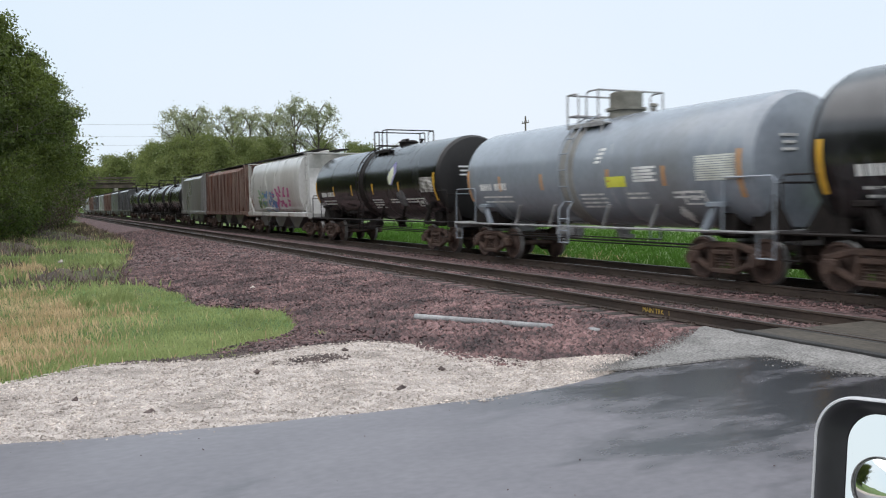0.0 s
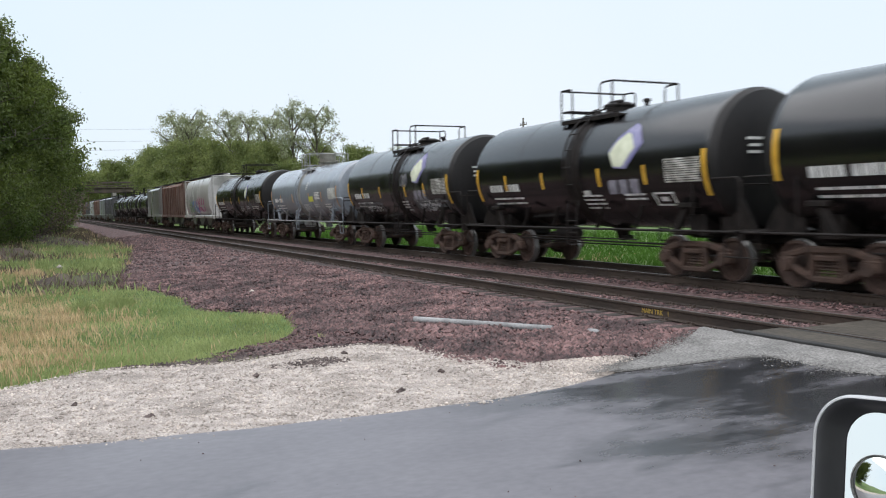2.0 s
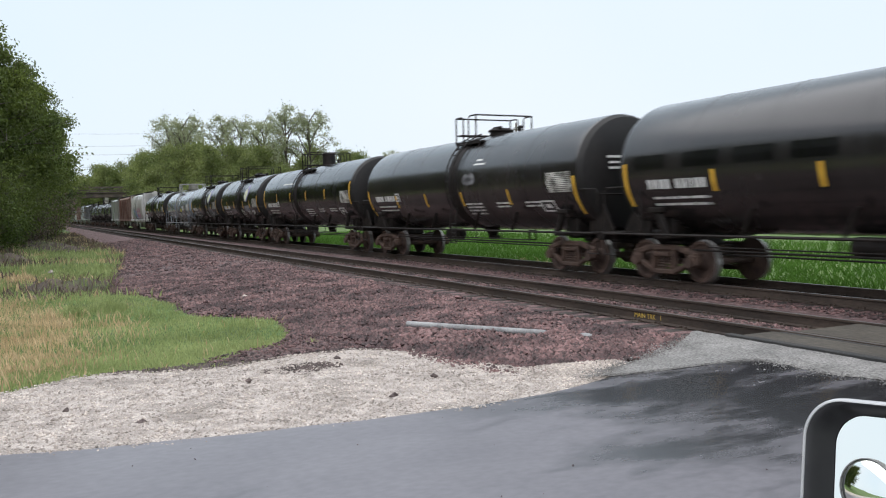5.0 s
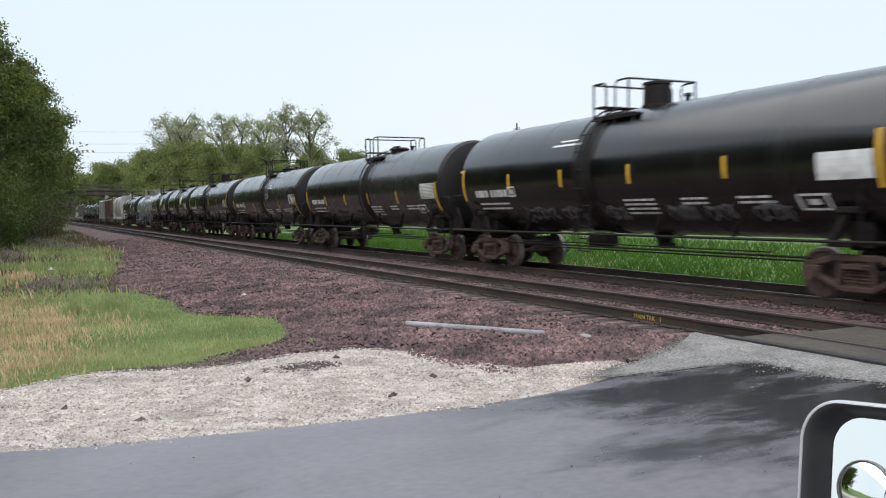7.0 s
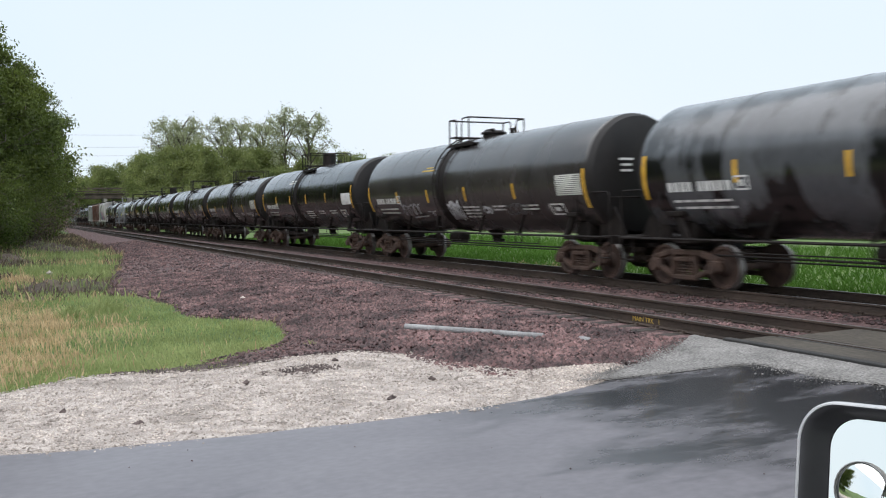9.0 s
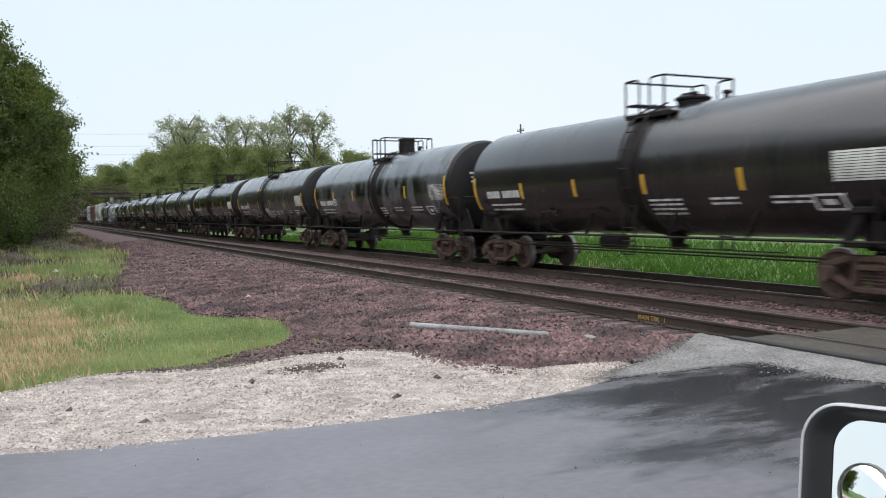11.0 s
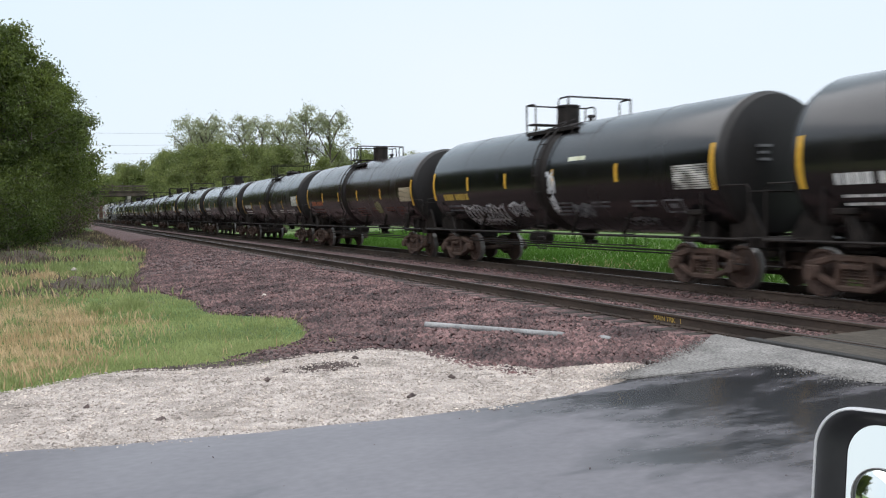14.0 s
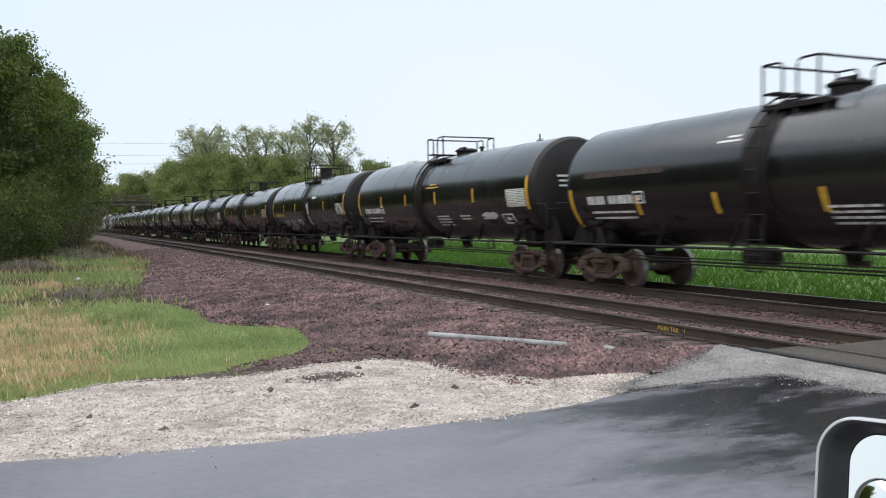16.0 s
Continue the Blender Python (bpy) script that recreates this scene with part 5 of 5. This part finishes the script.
bush_dead = [make_tree("bush", 4, 2.4, 0.05, 1500, 0.09, 97, M_BARK, M_BRUSH, "bare brown bush, partly standing in for shade below the wood", limbs=20, clump=0.5, stems=4, twigs=8)]
rng = random.Random(17)


def plant(kinds, x, y, h0, h):
    """One tree of a kind, turned and sized; the first of each kind is moved, the others copied."""
    src = kinds[rng.randrange(len(kinds))]
    m = pose(x, y, ground_z(x, y) - 0.05, 0, 0, rng.uniform(0, 360))
    if not src.get("used"):
        src["used"] = 1
        src.matrix_basis = m
        ob = src
    else:
        ob = copy_thing(src, m)
    k = h / h0
    ob.scale = (k * rng.uniform(0.92, 1.08), k * rng.uniform(0.92, 1.08), k)


for x, y, h in ((-50, -8.2, 14.2), (-55, -4.8, 13.8), (-61, -2.6, 13.8), (-69, -1.5, 13.6), (-78, -0.4, 13.3), (-88, 0.5, 13.3), (-99, 1.4, 13), (-112, 1.9, 13.5), (-127, 2.5, 13), (-143, 3.4, 13),
                (-160, 3.4, 13.5), (-178, 4.0, 13), (-198, 4.6, 13.5), (-220, 5.0, 13), (-245, 5.2, 13), (-58, -9, 15), (-68, -8, 15), (-80, -8, 15), (-94, -7, 15), (-110, -6, 15), (-130, -6, 15),
                # y at -10 and below: unseen trees, added to darken reflections in the tanks
                (-30, -25, 15), (-35, -20, 14.5), (-38, -29, 16), (-41, -17, 14.5), (-45, -24, 16), (-52, -14, 15), (-54, -22, 16), (-64, -16, 15), (-66, -24, 15), (-75, -19, 15), (-78, -32, 16), (-88, -25, 15), (-92, -40, 16), (-98, -30, 15), (-104, -50, 16), (-108, -38, 15), (-118, -60, 16), (-122, -46, 16), (-130, -30, 15), (-140, -66, 16), (-145, -50, 16), (-270, 3, 13), (-300, 4, 13),
                (-24, -14, 13), (-30, -12, 14), (-36, -10.5, 14.5), (-42.5, -10, 14), (-27, -21, 15), (-34, -17, 15), (-22, -19, 13)):
    plant(deep if -92 < x and y > -9 else deep_far, x, y, 14, h)
for x, y, h in ((-46, -5.2, 3.6), (-49, -3.6, 4.2), (-53, -2.4, 4.6), (-57, -1.6, 4.2), (-63, -0.9, 4.0), (-70, -0.2, 4.4), (-79, 0.7, 4.2), (-90, 1.2, 4.6), (-104, 2.0, 4.6), (-120, 2.8, 4.6), (-140, 3.8, 4.4),
                (-165, 4.6, 4.4), (-190, 5.2, 4.4), (-45, -8, 3.4), (-42, -4.5, 1.4)):
    plant(bush, x, y, 4, h)
for x, y, h in ((-118, 33, 8.5), (-123, 38, 9.5), (-128, 30, 10.5), (-134, 35, 12), (-140, 28, 12.5), (-146, 33, 13), (-150, 25, 13.5), (-158, 29, 14), (-165, 24, 14), (-172, 30, 15), (-182, 26, 14.5),
                (-194, 29, 15), (-205, 31, 14), (-217, 29.5, 17), (-232, 29.5, 17.5), (-248, 31, 18), (-268, 34, 19), (-132, 44, 11), (-142, 46, 13), (-155, 40, 14), (-170, 40, 15), (-190, 38, 16), (-215, 38, 16), (-300, 36, 19), (-335, 27, 20),
                (-340, 34, 21), (-352, 20, 17), (-360, 40, 22), (-370, 30, 22), (-400, 10, 15), (-420, 26, 20), (-400, 50, 22), (-340, -6, 14)):
    plant(light, x, y, 15, h)
for x, y, h in ((-131, 37.6, 18.2), (-129, 40.2, 17.3), (-148, 38, 18.5), (-156, 36, 18.8), (-163, 35, 20), (-170, 28, 20.8), (-178, 27, 21), (-190, 32, 21), (-205, 33, 20.5), (-225, 35, 18), (-238, 100, 18.5), (-250, 104, 18), (-268, 36, 18)):
    plant(airy, x, y, 19, h)
for x, y, h in ((-272, 100, 21), (-276, 103, 20)):
    plant(light, x, y, 15, h)
for x, y, h in ((-112, 31, 4.5), (-114, 36, 5), (-120, 27, 5.5), (-126, 24, 5.5), (-134, 24, 6), (-142, 22, 6), (-150, 21, 6), (-160, 21.5, 6), (-172, 23, 6), (-186, 25, 6)):
    plant(bush_light, x, y, 4, h)

# bare brown twigs; their dark mass also stands in for shade under the trees
for x, y, h in ((-66, 0.4, 3.2), (-74, 0.9, 3.6), (-82, 1.3, 4.2), (-90, 1.7, 4.6), (-99, 2.1, 4.8), (-110, 2.6, 5.0)):
    plant(bush_dead, x, y, 4, h)

# ---- the bridge across the line ----
bridge = tagged(new("road_bridge"), "dark steel girder bridge over the tracks", "bridge", kind="structure")
bx = -290.0
part("girder", Geo().box((bx, 16, 8.6), (0.5, 62, 1.5), 0, 0.05).box((bx - 7, 16, 8.6), (0.5, 62, 1.5), 0, 0.05), M_BRIDGE, bridge)
part("deck", Geo().box((bx - 3.5, 16, 9.5), (8.4, 62, 0.3), 0, 0.04), M_BRIDGE, bridge)
part("railing", Geo().box((bx + 0.4, 16, 11.1), (0.15, 62, 0.55)).box((bx + 0.4, 16, 10.2), (0.12, 62, 0.3)), M_BRIDGE, bridge)
for y in steps(-14, 46, 3):
    part("railing_post", Geo().box((bx + 0.4, y, 10.4), (0.18, 0.2, 1.7), 0, 0.02), M_BRIDGE, bridge)
for y in (3.0, 24.0, -14.5, 46.5):
    part("pier", Geo().box((bx - 3.5, y, 3.6), (7.5, 1.1, 8.6), 0, 0.06), M_BRIDGECONC, bridge)


# ---- poles and wires ----
def utility_pole(x, y, h, arms, label):
    pole = tagged(new("utility_pole"), label, "utility pole")
    z = ground_z(x, y)
    part("post", Geo().tube([(x, y, z - 0.2), (x, y, z + h)], 0.17, 0, 8, taper=0.11), M_POLE, pole)
    for dz, w in arms:
        part("crossarm", Geo().box((x, y, z + h - dz), (w, 0.12, 0.14), 0, 0.02), M_POLE, pole)
        g = Geo()
        for s in (-0.45, -0.2, 0.2, 0.45):
            g.tube([(x + s * w, y, z + h - dz + 0.07), (x + s * w, y, z + h - dz + 0.3)], 0.05, 0, 6)
        part("insulator", g, M_PIPE, pole)
    return pole


utility_pole(-98.6, 60, 13.0, ((0.9, 1.7), (2.3, 1.7)), "slim wooden utility pole with two crossarms")
utility_pole(-330, -45, 34, ((1, 5), (5, 5), (9, 5)), "tall timber transmission pole with crossarms")
utility_pole(-330, 62, 34, ((1, 5), (5, 5), (9, 5)), "tall timber transmission pole with crossarms")
for i, z in enumerate((33, 28.6, 25.5, 21.0)):
    g = Geo().tube([(-330 + i * 0.4, y, z - 1.6 * (1 - ((y - 8.5) / 53.5) ** 2)) for y in steps(-45, 62, 9)], 0.035, 0, 5)
    tagged(part("power_line", g, M_WIRE), "thin overhead power line", "cable", "power lines")

# ---- small things by the track ----
pipe = tagged(new("pipe"), "weathered pale plastic pipe half buried in ballast", "pipe")
za, zb = ballast_z(-12.85, 5.65), ballast_z(-10.75, 7.0)
part("tube", Geo().tube([(-12.85, 5.65, za + 0.085), (-12.0, 6.2, (za + zb) / 2 + 0.06), (-10.75, 7.0, zb + 0.03)], 0.05, 0, 12), M_PIPE, pipe)
shard = part("plastic_shard", Geo().box((-10.2, 7.35, ballast_z(-10.2, 7.35) + 0.04), (0.22, 0.12, 0.06), 0, 0.02), M_PIPE)
tagged(shard, "pale broken piece of plastic on the ballast", "litter")
rock = Geo()
stone(rock, (-36.2, 0.9, ground_z(-36.2, 0.9) + 0.2), 0.22, random.Random(2))
tagged(part("boulder", rock, M_PEBBLE, smooth=0), "pale boulder lying in the grass", "stone")
flat = Geo()
stone(flat, (-21.6, 5.0, ballast_z(-21.6, 5.0) + 0.02), 0.09, random.Random(5))
tagged(part("pale_stone", flat, M_PEBBLE, smooth=0), "pale flat stone on the ballast", "stone")
curve = bpy.data.curves.new("rail_lettering", "FONT")
curve.body, curve.size, curve.extrude = "MAIN TRK   1", 0.115, 0.001
text = new("rail_lettering", curve)
text.data.materials.append(M_OCHRE)
text.parent = track_near
text.matrix_basis = pose(-11.22, NEAR_TRACK - GAUGE / 2 - 0.0135, -0.135, 90, 0, 0)
text["label"] = "yellow stencilled words on the rail's web"

# ---- the car from which one looks: its door mirror ----
mirror_car = tagged(new("car"), "grey car with open side window and pale-rimmed door mirror", "car")


def rounded(w, h, r, n=7):
    pts = []
    for cx, cy, a0 in ((w / 2 - r, h / 2 - r, 0), (-w / 2 + r, h / 2 - r, 90), (-w / 2 + r, -h / 2 + r, 180), (w / 2 - r, -h / 2 + r, 270)):
        pts += [(cx + r * math.cos(radians(a0 + 90 * i / n)), cy + r * math.sin(radians(a0 + 90 * i / n))) for i in range(n + 1)]
    return pts


def loft(loops, cap0=True, cap1=True):
    g = Geo()
    k = len(loops[0][0])
    for pts, z in loops:
        g.v += [(x, y, z) for x, y in pts]
    for i in range(len(loops) - 1):
        for j in range(k):
            a, b = i * k + j, i * k + (j + 1) % k
            g.face((a, b, b + k, a + k))
    if cap0:
        g.face(tuple(range(k))[::-1])
    if cap1:
        g.face(tuple((len(loops) - 1) * k + j for j in range(k)))
    return g


MW, MH = 0.25, 0.15
MIRROR_AT = Matrix(((0.9930, -0.1059, 0.0513, -0.4007), (0.0709, 0.1899, -0.9792, 0.6206), (0.0940, 0.9761, 0.1961, 1.4792), (0.0000, 0.0000, 0.0000, 1.0000)))
MR = 0.037


def lip(d, z):
    """One loop of the mirror's rim, d inside its outline."""
    return rounded(MW - 1.6 * d, MH - 0.86 * d, MR - 0.3 * d, 12), z


shell = loft([(rounded(MW * 0.6, MH * 0.6, 0.03, 12), -0.085), (rounded(MW * 0.9, MH * 0.9, 0.032, 12), -0.06), lip(0, -0.02), lip(0, -0.007), lip(0.0009, 0.0), lip(0.0026, 0.0042), lip(0.0050, 0.0062), lip(0.0074, 0.0066), lip(0.0080, 0.0060), lip(0.0082, -0.02)])
bezel = loft([lip(0.0084, -0.018), lip(0.0084, 0.0060), lip(0.0110, 0.0055), lip(0.0150, 0.0032), lip(0.0200, -0.0012), lip(0.026, -0.0075), lip(0.030, -0.0095), lip(0.0312, -0.018)], False, False)
housing = part("mirror_housing", shell, M_SHELL, mirror_car, "pale grey mirror housing", at=MIRROR_AT)
part("mirror_bezel", bezel, M_PLASTIC, housing, "dark plastic bezel")
part("mirror_glass", loft([lip(0.0313, -0.019), lip(0.0313, -0.010)]), M_MIRROR, housing, "mirror glass", smooth=0)
spot = Geo().lathe([(-0.009 + 0.006 * math.cos(a), 0.0245 * math.sin(a)) for a in steps(0.02, math.pi / 2, 0.16)][::-1], "z", (-0.0683, 0.0020, 0), 28)
part("blind_spot_mirror", spot, M_MIRROR, housing, "small round convex mirror")
part("mirror_ring", Geo().lathe([(-0.010, 0.0252), (-0.0068, 0.0250), (-0.0068, 0.0244), (-0.010, 0.0244)], "z", (-0.0683, 0.0020, 0), 28), M_PIPE, housing, "thin grey ring")
part("mirror_arm", Geo().tube([MIRROR_AT @ Vector((0.10, -0.05, -0.05)), MIRROR_AT @ Vector((0.18, -0.09, -0.07)), MIRROR_AT @ Vector((0.26, -0.12, -0.04))], 0.03, 0, 10), M_PLASTIC, mirror_car)
arm_end = MIRROR_AT @ Vector((0.26, -0.12, -0.04))
M_CARPAINT = material("car_paint", (0.10, 0.105, 0.11), (0.12, 0.125, 0.13), 0.3, 2.0)
ax, ay = arm_end.x, arm_end.y


def car_section(y):
    """Outline (x, z) of the lower body at y."""
    low, high = 0.18, lerp_table(((-3.0, 0.75), (-2.6, 1.05), (0.2, 1.08), (0.75, 1.06), (1.9, 0.86), (2.15, 0.6)), y)
    w = lerp_table(((-3.0, 0.72), (-2.5, 0.9), (1.3, 0.9), (2.15, 0.7)), y)
    return [(-w + 0.06, low), (w - 0.06, low), (w, low + 0.15), (w, high - 0.12), (w - 0.1, high), (-w + 0.1, high), (-w, high - 0.12), (-w, low + 0.15)]


g = Geo()
ys = steps(-3.0, 2.15, 0.25)
for y in ys:
    g.v += [(ax + 0.9 + x, ay + y, z) for x, z in car_section(y)]
for i in range(len(ys) - 1):
    for k in range(8):
        a, b = i * 8 + k, i * 8 + (k + 1) % 8
        g.face((a, b, b + 8, a + 8))
g.face(tuple(range(8)))
g.face(tuple((len(ys) - 1) * 8 + k for k in range(8))[::-1])
part("car_body", g, M_CARPAINT, mirror_car, "grey painted body")
part("window_sill", Geo().box((ax + 0.02, ay - 0.5, 1.10), (0.07, 1.3, 0.12), 0, 0.02), M_BEZEL, mirror_car, "black window sill")
part("mirror_foot", Geo().box((ax + 0.0, ay - 0.0, 1.2), (0.06, 0.14, 0.34), 0, 0.02), M_PLASTIC, mirror_car)

# the cab over the sill: frame of the open side window, pillars and roof
part("window_frame", Geo().box((ax + 0.01, 0.0, 1.8102), (0.05, 1.25, 0.08), 0, 0.004), M_BEZEL, mirror_car, "dark upper frame of the open side window")
roof = Geo()
for z, d in ((1.852, 0.0), (1.90, 0.02), (1.94, 0.10), (1.955, 0.25)):
    roof.v += [(ax + d, -1.9 + d, z), (ax + 1.8 - d, -1.9 + d, z), (ax + 1.8 - d, 0.62 - d, z), (ax + d, 0.62 - d, z)]
for k in range(3):
    for i in range(4):
        roof.face((k * 4 + i, k * 4 + (i + 1) % 4, k * 4 + 4 + (i + 1) % 4, k * 4 + 4 + i))
roof.face((12, 13, 14, 15))
roof.face((3, 2, 1, 0))
part("roof", roof, M_CARPAINT, mirror_car, "grey painted roof", smooth=0)
for x in (ax + 0.03, ax + 1.77):
    for y0, y1 in ((1.15, 0.58), (-0.72, -0.66), (-2.2, -1.86)):
        part("pillar", Geo().tube([(x, y0, 1.04), (x, y1, 1.87)], 0.045, 0, 8), M_BEZEL, mirror_car, "black window pillar")
for x in (0.1, 1.7):
    for y in (-2.05, 1.2):
        tyre = part("tyre", Geo().lathe([(-0.11, 0.2), (-0.11, 0.31), (-0.08, 0.35), (0.08, 0.35), (0.11, 0.31), (0.11, 0.2)], "x", (ax + x, ay + y, 0.205), 28), M_RUBBER, mirror_car, "black tyre")
        part("rim", Geo().lathe([(-0.06, 0.05), (-0.08, 0.19), (-0.1, 0.2), (0.1, 0.2), (0.08, 0.19), (0.06, 0.05)], "x", (ax + x, ay + y, 0.205), 20), M_PIPE, tyre, "grey wheel rim")


# ---- what moves ----
def motions():
    for car, x in CARS:
        walk(car, [(t, pose(x - SPEED * t, FAR_TRACK, 0)) for t in (0, 4, 8, 12, 16)])
    turn = math.degrees(SPEED / WHEEL_R)
    for ws, x in ROLLING:
        walk(ws, [(k / FPS, pose(x, 0, WHEEL_R, 0, -turn * k / FPS, 0)) for k in range(int(SECONDS * FPS) + 1)])


motions()
